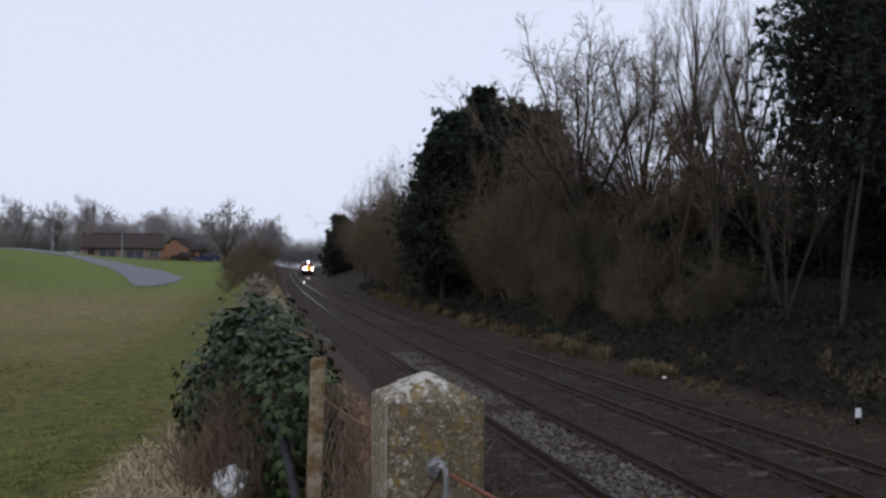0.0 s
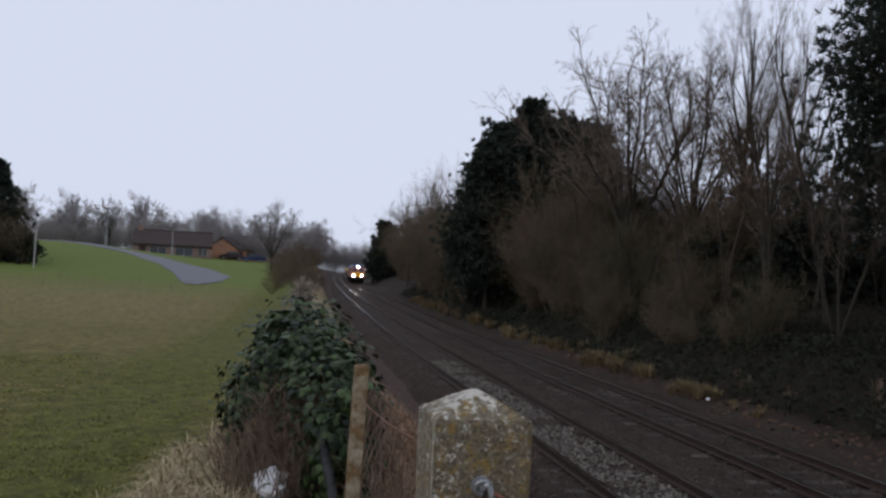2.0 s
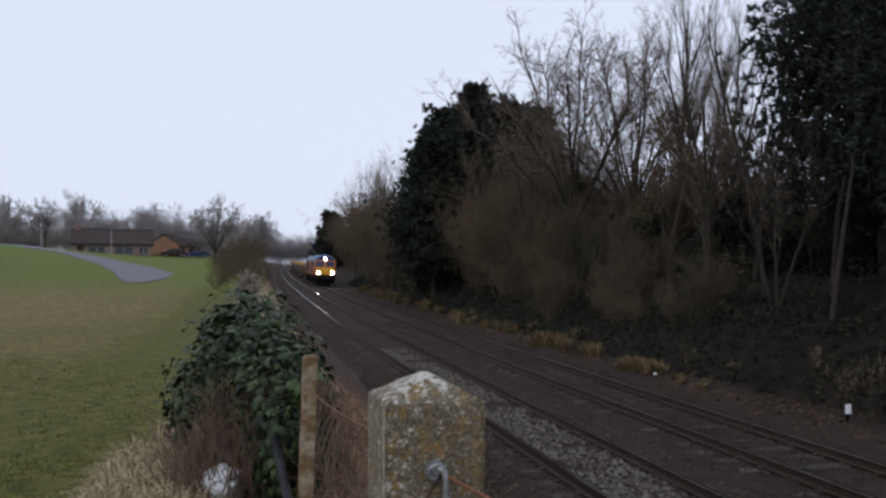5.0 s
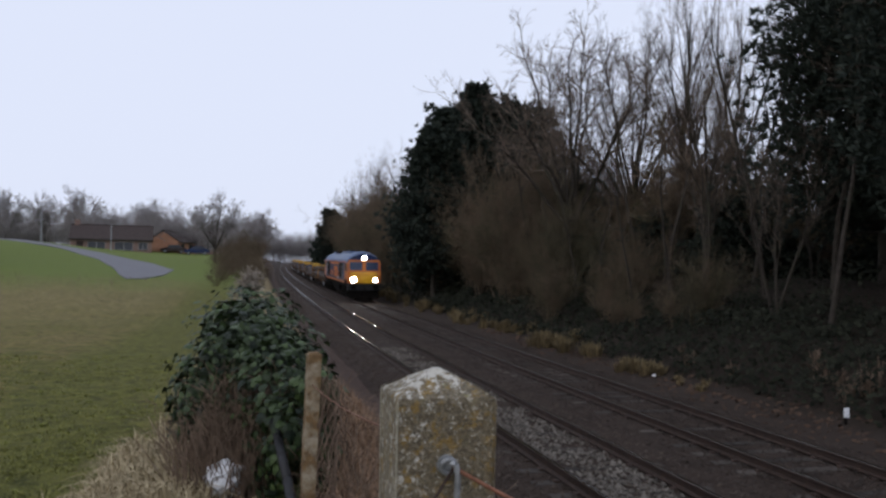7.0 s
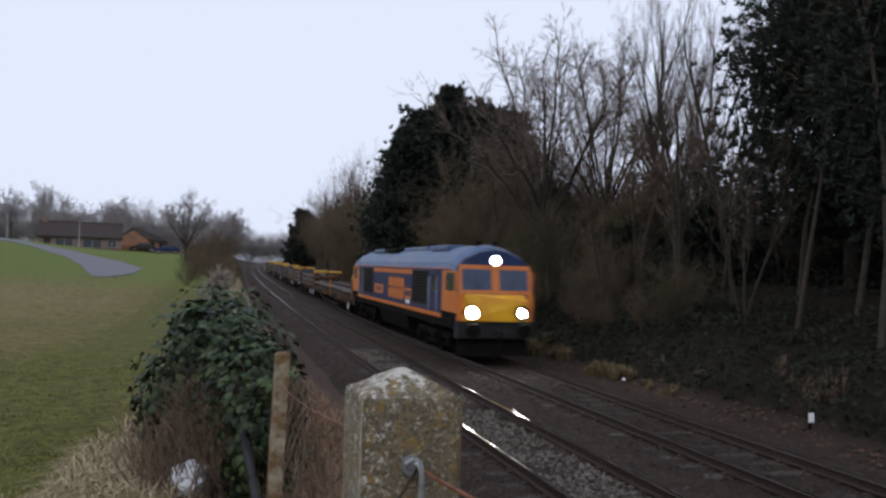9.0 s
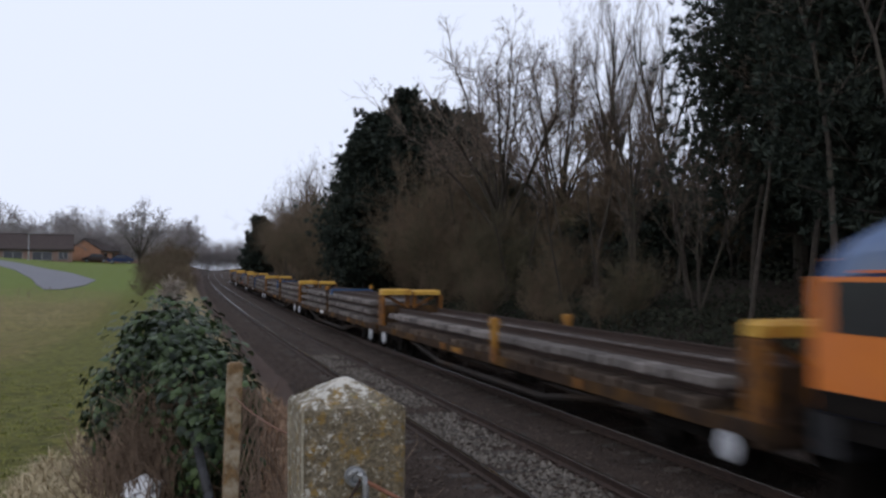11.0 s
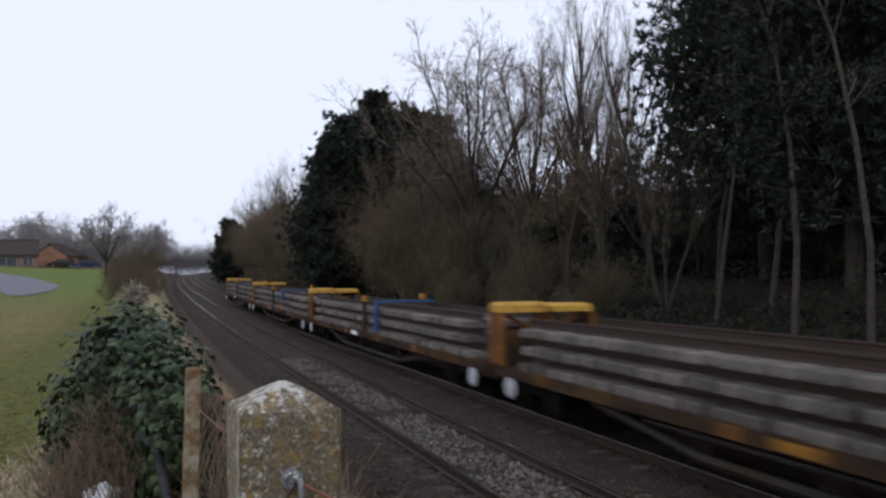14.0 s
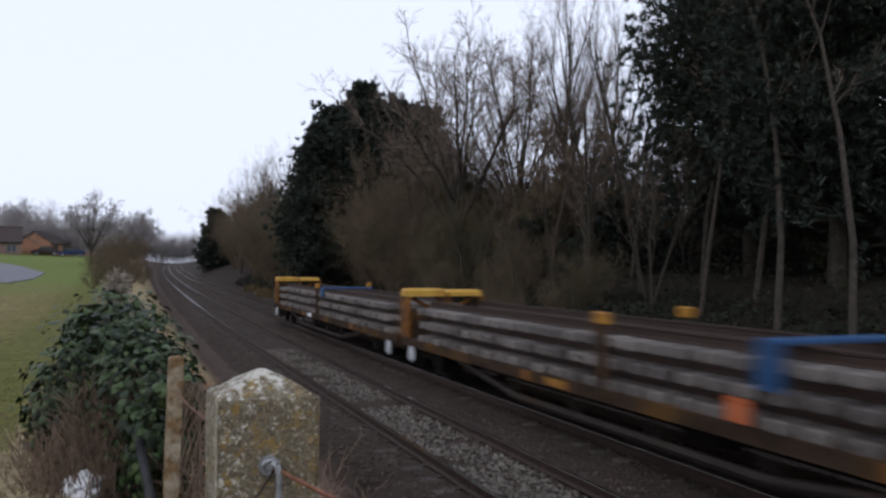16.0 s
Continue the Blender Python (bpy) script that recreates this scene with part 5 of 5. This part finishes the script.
def seed_clump(x, y, z0, z1, r, n, seed):
    """A tall clump of pale fluffy seed heads, tapering upward."""
    rng = random.Random(seed)
    g = Geo()
    for _ in range(n):
        f = rng.random() ** 0.8
        w = r * (1 - 0.75 * f)
        c = Vector((x + rng.gauss(0, 0.5) * w, y + rng.gauss(0, 0.6) * w * 1.6, z0 + (z1 - z0) * f))
        d = Vector((rng.gauss(0, 0.5), rng.gauss(0, 0.5), rng.uniform(-0.4, 1)))
        for i in range(3):
            d = turned(d.normalized(), rng, 10, 45)
            q = c + d * rng.uniform(0.03, 0.07)
            g.tube(c, q, 0.006, 0.004, 3, False)
            c = q
    for _ in range(12):
        p = Vector((x + rng.gauss(0, 0.15), y + rng.gauss(0, 0.2), ground_z(x, y) - 0.05))
        g.tube(p, (x + rng.gauss(0, 0.1), y + rng.gauss(0, 0.15), z0 + (z1 - z0) * rng.random()), 0.012, 0.006, 4, False)
    tagged(new("seed_heads", mesh_of("seed_heads", g, PALESTEM)), "pale fluffy seed heads on the overgrown fence", "dead plants", kind="stuff")


def tussocks(name, label, mat, spots, seed, category="grass"):
    """Clumps of arching grass: spots are (x0, x1, y0, y1, clumps, blades, height)."""
    rng = random.Random(seed)
    g = Geo()
    for x0, x1, y0, y1, n, per, h in spots:
        for _ in range(n):
            cx, cy = rng.uniform(x0, x1), rng.uniform(y0, y1)
            hh = h * rng.uniform(0.5, 1.25)
            r = hh * rng.uniform(0.3, 0.6)
            for _ in range(int(per * rng.uniform(0.5, 1.4))):
                a, q = rng.uniform(0, 6.283), r * rng.random()
                x, y = cx + q * math.cos(a) + bend(cy), cy + q * math.sin(a)
                z = ground_z(x, y) - 0.03
                a += rng.uniform(-0.7, 0.7)
                ln, b = hh * rng.uniform(0.6, 1.2), rng.uniform(0.15, 0.9)
                w = 0.004 + 0.00045 * y
                dx, dy = math.cos(a), math.sin(a)
                m1 = (x + dx * ln * 0.35 * b, y + dy * ln * 0.35 * b, z + ln * 0.65)
                m2 = (x + dx * ln * b, y + dy * ln * b, z + ln * (1.0 - 0.6 * b))
                k = len(g.v)
                g.v += [(x - dy * w, y + dx * w, z), (x + dy * w, y - dx * w, z), (m1[0] + dy * w * 0.8, m1[1] - dx * w * 0.8, m1[2]), (m1[0] - dy * w * 0.8, m1[1] + dx * w * 0.8, m1[2]), m2]
                g.f += [(k, k + 1, k + 2, k + 3), (k + 3, k + 2, k + 4)]
    return tagged(new(name, mesh_of(name, g, mat)), label, category, kind="stuff")


# ---- put it all in place ----
build_ground()
build_ballast()
build_road()

# the wood on the far bank
def place_wood():
    rng = random.Random(31)
    broad = [dome_tree(on_ground(17.1, 41.0), 14.3, 6.8, 21, "tall leafless tree with a wide domed crown of fine twigs"),
             dome_tree(on_ground(20.4, 40.5), 12.6, 5.0, 22, "leafless tree with a spreading crown beside the line")]
    whip = [bare_tree(on_ground(20.5, 35.5), 13.8, 23, WHIP, "tall slender leafless tree with steep limbs", stems=2),
            bare_tree(on_ground(21.4, 33.0), 13.0, 24, WHIP, "tall slender leafless tree with steep limbs", stems=3)]
    fine = bare_tree(on_ground(18.6, 33.2), 8.2, 25, HAZY, "smaller leafless tree with dense reddish twigs", SHRUBTWIG, 2)
    for src, x, y, s in ((whip[1], 20.9, 31.0, 0.98), (whip[0], 22.8, 34.5, 0.92), 
                         (fine, 21.6, 27.0, 0.75), (fine, 15.6, 49.0, 0.8), (fine, 19.6, 39.5, 0.8), (fine, 22.6, 36.0, 0.85), (fine, 24.5, 33.0, 0.8), (fine, 21.0, 47.0, 1.0),
                         (whip[1], 16.6, 22.6, 0.55), (whip[0], 17.0, 27.6, 0.6),
                         (whip[0], 15.5, 68, 0.85), (whip[1], 15.2, 76, 0.9), (whip[0], 14.8, 84, 0.95), (whip[1], 16, 92, 0.95), (whip[0], 15, 100, 0.95), (whip[1], 16, 110, 0.95), (whip[0], 14.5, 120, 0.9)):
        q = copy_thing(src, on_ground(x + bend(y), y, rng.uniform(0, 360)))
        q.scale = (s, s, s * rng.uniform(0.94, 1.05))
    # slender single stems among the pines
    pole = bare_tree(on_ground(15.4, 15.6), 12.0, 26, POLE, "thin leaning bare trunk in front of the pines")
    for x, y, s in ((15.1, 13.0, 0.95), (17.2, 18.4, 1.0), (16.2, 19.6, 0.85), (18.2, 22.0, 1.05), (17.2, 24.0, 0.9), (19.0, 27.4, 1.0), (17.6, 31.6, 0.9), (18.6, 36.4, 0.9), (14.9, 33.0, 0.55), (15.4, 36.2, 0.65), (15.2, 40.0, 0.6), (15.8, 43.0, 0.7), (15.0, 29.4, 0.55), (15.2, 26.6, 0.6), (14.8, 47.0, 0.6)):
        q = copy_thing(pole, on_ground(x, y, rng.uniform(0, 360)))
        q.scale = (s, s, s)
    sh = [shrub(on_ground(14.2, 30.0), 5.5, 41 + i, "leafless brown thicket of thin upright stems", (SHRUBTWIG, OLIVETWIG, SHRUBTWIG)[i], stems=15, spread=30) for i in range(3)]
    sh[0].scale = (0.45, 0.45, 0.45)
    sh[1].matrix_basis = on_ground(14.9, 38.5)
    sh[1].scale = (0.7, 0.7, 0.7)
    sh[2].matrix_basis = on_ground(14.6, 45.0)
    # the edge of the wood: low scrub near by, taller towards the evergreens
    for i in range(60):
        y = 24 + 66 * (i / 60) ** 1.05 + rng.uniform(-1, 1)
        x = rng.choice((13.9, 14.8, 15.8, 17.2, 19.0)) + rng.uniform(-0.5, 0.5)
        s = rng.uniform(0.5, 0.9) * (0.75 if x < 14.5 else 1.05) * (0.45 + 0.75 * ease(24, 48, y))
        q = copy_thing(sh[i % 3], on_ground(x + bend(y), y, rng.uniform(0, 360)))
        q.scale = (s * 1.05, s * 1.05, s)
    for x, y, s in ((16.0, 47, 1.05), (18.0, 48, 1.25), (19.5, 50, 1.35), (21.0, 49, 1.3), (15.4, 51.0, 1.05), (17.5, 51.5, 1.35), (20.5, 46, 1.1), (22.5, 45, 1.2), (18.5, 53, 1.4)):
        q = copy_thing(sh[int(y) % 3], on_ground(x, y, rng.uniform(0, 360)))
        q.scale = (s, s, s)
    # thin growth at the back of the wood, with daylight between the stems
    for i in range(26):
        y = 14 + 50 * i / 26 + rng.uniform(-1, 1)
        s = rng.uniform(0.3, 0.6)
        q = copy_thing(sh[i % 3], on_ground(rng.uniform(21.5, 29.0), y, rng.uniform(0, 360)))
        q.scale = (s * 1.3, s * 1.3, s)
    for i in range(34):
        y = 62 + 110 * i / 34
        x = (13.6 if y < 110 else 16.5) + rng.uniform(0, 2.8)
        s = rng.uniform(1.3, 1.8)
        q = copy_thing(sh[i % 3], on_ground(x + bend(y), y, rng.uniform(0, 360)))
        q.scale = (s, s, s)
    # the dark evergreens half way along
    for x, y, h, w, k, n, p, label in ((13.3, 58.5, 13.4, 3.7, 51, 6000, 0.42, "dark broad evergreen tree at the edge of the wood"),
                                       (16.1, 59.0, 15.9, 3.7, 57, 6400, 0.42, "tallest dark evergreen tree with a rounded crown"),
                                       (14.6, 61.5, 14.8, 3.3, 58, 4200, 0.40, "dark evergreen tree filling the clump"),
                                       (18.9, 59.5, 14.0, 3.8, 52, 5200, 0.38, "dark evergreen tree behind the bare trees"),
                                       (21.8, 60.5, 13.4, 3.8, 77, 4000, 0.40, "dark evergreen tree behind the bare trees")):
        evergreen(on_ground(x, y), h, w, k, label, n, 9, 0.36, 0.16 if x < 14 else 0.0, p, 0.16)
    # the pines beside the line
    evergreen(on_ground(21.4, 23.2), 19.5, 4.8, 53, "towering dark pine with ragged drooping boughs", 13000, 13, 0.31, 0.10, 0.6, 0.09)
    evergreen(on_ground(19.6, 17.6), 18.0, 4.6, 54, "towering dark pine with ragged drooping boughs", 13000, 13, 0.31, 0.12, 0.6, 0.09)
    evergreen(on_ground(22.8, 14.2), 17.0, 4.6, 60, "towering dark pine deep in the wood", 7000, 12, 0.27, 0.05, 0.6, 0.08)
    evergreen(on_ground(16.9, 175.0), 12.5, 3.8, 55, "dark rounded evergreen on the far curve", 2600, 9, 0.8, 0.0, 0.4)
    # hollies, then a back row of shrubs, added to block bright sky gaps
    for x, y, h, w, k in ((26.0, 23.0, 3.6, 3.0, 78), (20.0, 30.5, 3.6, 2.4, 56), (24.0, 17.5, 4.2, 3.0, 59), (27.5, 28.5, 2.6, 2.8, 61), (22.5, 11.0, 4.6, 3.0, 62), (29.0, 19.5, 5.0, 3.4, 63), (21.0, 42.5, 4.6, 2.8, 64), (19.8, 47.0, 6.0, 2.8, 65), (17.0, 40.0, 3.2, 2.0, 66), (26.5, 31.5, 2.6, 3.0, 67), (31.0, 36.0, 3.2, 3.6, 68), (33.0, 40.5, 3.4, 3.6, 69), (28.5, 37.5, 3.0, 3.2, 70), (20.3, 36.6, 3.4, 2.2, 71), (22.2, 33.6, 3.0, 2.2, 72), (24.6, 43.5, 4.6, 3.0, 74)):
        evergreen(on_ground(x, y), h, w, k, "low dark holly added to close sky gaps under the trees", 1400, 9, 0.26, 0.0, 0.3)
    for i in range(16):
        q = copy_thing(sh[i % 3], on_ground(rng.uniform(27, 31), 4 + 40 * i / 16, rng.uniform(0, 360)))
        q.scale = (1.1, 1.1, 0.55)


place_wood()

# the far side of the field
def place_distance():
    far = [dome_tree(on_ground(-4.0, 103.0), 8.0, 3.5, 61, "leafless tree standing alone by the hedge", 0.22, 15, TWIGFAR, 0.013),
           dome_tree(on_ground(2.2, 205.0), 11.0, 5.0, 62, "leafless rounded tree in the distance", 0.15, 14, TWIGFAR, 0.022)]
    rng = random.Random(66)
    for k, x, y, s in ((0, -52, 150, 1.2), (1, -44, 165, 0.9), (0, -36, 160, 1.1), (1, -33, 175, 1.0), (0, -28, 185, 1.0), (1, -22, 185, 0.9), (0, -15, 190, 1.0), (1, -20, 178, 0.85), (1, -46, 140, 0.8),
                       (0, -41, 118, 1.0), (1, -60, 160, 1.0), (1, 1.0, 190, 0.7), (1, 1.5, 240, 1.0), (0, 2.6, 218, 0.9), (1, 3.5, 262, 1.2), (1, -5, 230, 1.0), (0, -10, 215, 0.8)):
        q = copy_thing(far[k], on_ground(x, y, rng.uniform(0, 360)))
        q.scale = (s, s, s)
    sh = shrub(on_ground(-1.0, 92.0), 4.2, 71, "tangled leafless brown hedge bush", SHRUBTWIG, 16, "hedge_bush", 48)
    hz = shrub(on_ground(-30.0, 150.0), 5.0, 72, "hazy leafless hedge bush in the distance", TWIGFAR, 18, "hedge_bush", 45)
    for i in range(26):
        y = rng.uniform(52, 150)
        x = rng.uniform(-2.6, 1.0) + bend(y) * 0.5
        s = rng.uniform(0.3, 0.6) * (1 if y < 90 else 1.4)
        q = copy_thing(sh, on_ground(x, y, rng.uniform(0, 360)))
        q.scale = (s, s, s)
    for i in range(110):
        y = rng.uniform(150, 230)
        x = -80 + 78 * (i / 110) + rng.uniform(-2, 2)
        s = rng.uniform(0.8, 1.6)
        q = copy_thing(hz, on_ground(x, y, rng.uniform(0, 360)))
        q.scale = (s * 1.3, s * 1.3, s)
    for x, y, s in ((-2.6, 93, 0.5), (-1.6, 88, 0.5), (-0.4, 84, 0.5), (-0.9, 99, 0.45), (-3.8, 98, 0.45)):
        q = copy_thing(sh, on_ground(x, y, rng.uniform(0, 360)))
        q.scale = (s * 1.2, s * 1.2, s)
    # the wood that closes the view beyond the curve
    for i in range(18):
        q = copy_thing(hz, on_ground(2 + 3.0 * i + rng.uniform(-1, 1), 432 + rng.uniform(0, 20), rng.uniform(0, 360)))
        q.scale = (3.4, 3.4, 2.6)
    # hedge by the left of the field
    for x, y, s in ((-22.6, 70, 0.9), (-24.2, 69, 1.0), (-25.8, 70, 1.1), (-27.5, 71, 1.2), (-30, 72, 1.3), (-33, 70, 1.3), (-36.5, 69, 1.4)):
        q = copy_thing(sh, on_ground(x, y, rng.uniform(0, 360)))
        q.scale = (s, s, s)
    evergreen(on_ground(-26.6, 76.0), 8.6, 2.6, 73, "dark conifer above the field hedge", 1800, 9, 0.4)
    for x, y, h, k in ((-22.8, 70.5, 2.4, 81), (-24.8, 71.0, 2.8, 82), (-27.2, 71.5, 3.0, 83)):
        evergreen(on_ground(x, y), h, 1.7, k, "dark clipped evergreen hedge bush by the field", 900, 9, 0.26, 0.0, 0.25)
    evergreen(on_ground(-41.5, 119.0), 4.5, 1.2, 74, "small dark conifer beside the far hedge", 260, 8, 0.5)


place_distance()
build_house(pose(-21.6, 141, 4.05, 0, 0, 6), 12.0, 8.0, 2.5, 4.7, "long red-brick bungalow with a dark tiled roof",
            [(-4.6, 1.0, 0.02, 2.1, "door"), (-2.2, 2.6, 0.75, 2.1, "window"), (1.8, 2.8, 0.75, 2.1, "window"), (4.7, 1.4, 0.9, 2.1, "window")])
build_house(pose(-13.2, 150, 4.3, 0, 0, 70), 7.0, 5.5, 2.4, 4.1, "small brick house end-on to the lane", [(-1.5, 1.4, 0.8, 2.0, "window"), (1.6, 1.4, 0.8, 2.0, "window")], False, ORANGEBRICK)
build_house(pose(-11.0, 172, 5.0, 0, 0, -4), 12.0, 7.0, 2.5, 4.8, "brick bungalow with a dark roof farther down the lane", [(-3.2, 2.0, 0.75, 2.1, "window"), (0.5, 2.0, 0.75, 2.1, "window"), (3.6, 1.6, 0.75, 2.1, "window")])
build_street_lamp(-26.0, 113.0, 5.0)
build_street_lamp(-18.8, 121.0, 3.6)
build_car(on_ground(-12.6, 146.0, 5), TILEM, "dark parked car outside the houses")
build_car(on_ground(-8.6, 144.0, 2), LOCOBLUE, "dark blue parked car outside the houses")
build_field_post(-20.7, 67.0, 3.0)

# fence line
build_fence_post()
build_second_post()
build_wires()
build_ivy()
dry_stems("dead_bramble", "brown dead bramble stems in front of the ivy", -0.34, 0.10, 5.0, 5.2, 210, 0.88, DEADSTEM, 81, 0.07)
dry_stems("dead_bramble", "brown dead stems down the cutting side", 0.35, 1.2, 2.6, 7.5, 130, 0.75, DEADSTEM, 82, 0.22)
seed_clump(-0.10, 8.0, 2.42, 2.84, 0.15, 340, 83)
build_bag()
build_hose()
blades("dry_grass", "long bleached grass along the fence", DRYBLADE, [(-1.3, -0.25, 2.8, 5.2, 5000, 0.22, 1.0), (-1.05, -0.35, 2.6, 6.5, 13000, 0.30, 1.0), (-0.35, 0.1, 2.6, 4.6, 3500, 0.22, 1.0), (-0.9, 0.2, 7, 16, 3000, 0.3, 0.9)], 91)
blades("russet_grass", "russet dead grass and bracken down the cutting side", BRACKEN, [(0.3, 1.7, 2.0, 12.0, 9000, 0.42, 0.8)], 90)
blades("green_grass", "short green grass of the field", GRASSBLADE, [(-4.8, -0.7, 3.0, 7, 20000, 0.05, 1.0), (-9.0, -0.8, 6.0, 16, 26000, 0.06, 1.0)], 92)
tussocks("field_tussocks", "olive and straw-coloured grass tufts in the rough field", WEED, [(-7.5, -3.2, 6, 12, 420, 26, 0.07)], 97)
tussocks("green_tussocks", "green grass tufts in the rough field", FIELDBLADE, [(-7.0, -0.9, 5, 11, 420, 26, 0.06)], 98)
dry_stems("dead_weeds", "brown dead weed stalks across the field", -23, -5.5, 48, 60, 160, 0.7, WEEDSTEM, 99, 0.2)
tussocks("tawny_tussocks", "tawny dead grass clumps at the foot of the bank", TAWNY, [(11.5, 12.2, 18, 21, 4, 50, 0.35), (11.5, 12.3, 21.6, 24, 9, 90, 0.5), (11.5, 12.9, 26, 33, 24, 80, 0.6), (11.5, 12.8, 35, 52, 34, 60, 0.55), (11.4, 12.6, 52, 90, 44, 60, 0.8)], 93)
tussocks("pale_tussocks", "greyish bleached grass clump on the bank", DEADSTEM, [(12.9, 14.0, 14.6, 17.6, 8, 34, 0.6), (12.8, 14.0, 18, 24, 4, 24, 0.5)], 94)
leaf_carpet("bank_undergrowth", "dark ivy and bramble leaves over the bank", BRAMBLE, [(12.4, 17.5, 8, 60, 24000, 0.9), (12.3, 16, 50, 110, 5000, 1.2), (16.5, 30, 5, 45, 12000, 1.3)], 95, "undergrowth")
leaf_carpet("fallen_leaves", "reddish fallen leaves beside the track", LITTERLEAF, [(10.9, 12.6, 8, 40, 2200, 0.05), (1.8, 3.4, 2.5, 16, 2200, 0.03)], 96, "leaves")
build_marker()
build_litter()

# the line and the train
build_stones(4, 12000, 3.3, 6.9, 45, STONE, "loose grey-brown ballast stones between the rails")
build_stones(6, 13000, 6.9, 10.9, 45, SHADESTONE, "ballast stones of the farther track, darkened with shade in their colour")
build_stones(5, 5600, 4.62, 5.88, 30, PALESTONE, "paler ballast stones in the middle of the track", True, (0.026, 0.058))
build_track(NEAR, "rusty double-railed track on dirty ballast, nearer the fence", 101)
build_track(FAR, "rusty track below the wooded bank", 102)
LOCO, LOCO_SETS = build_loco()
WAGONS = []
wagon_rng = random.Random(111)
for i in range(6):
    WAGONS.append(build_wagon(i, 2 if i == 0 else 3, i == 0, wagon_rng))


def motions():
    times = [0.5 * k for k in range(33)]
    walk(LOCO, [(t, along(t, -10.6)) for t in times])
    for i, (w, sets) in enumerate(WAGONS):
        walk(w, [(t, along(t, 11.775 + 21.95 * i)) for t in times])
    ticks = [k / 30 for k in range(481)]
    for sets in [LOCO_SETS] + [s for _, s in WAGONS]:
        for ob, r in sets:
            base = ob.matrix_basis.copy()
            walk(ob, [(t, base @ pose(0, 0, 0, math.degrees(SPEED * t / r) % 360)) for t in ticks])


motions()
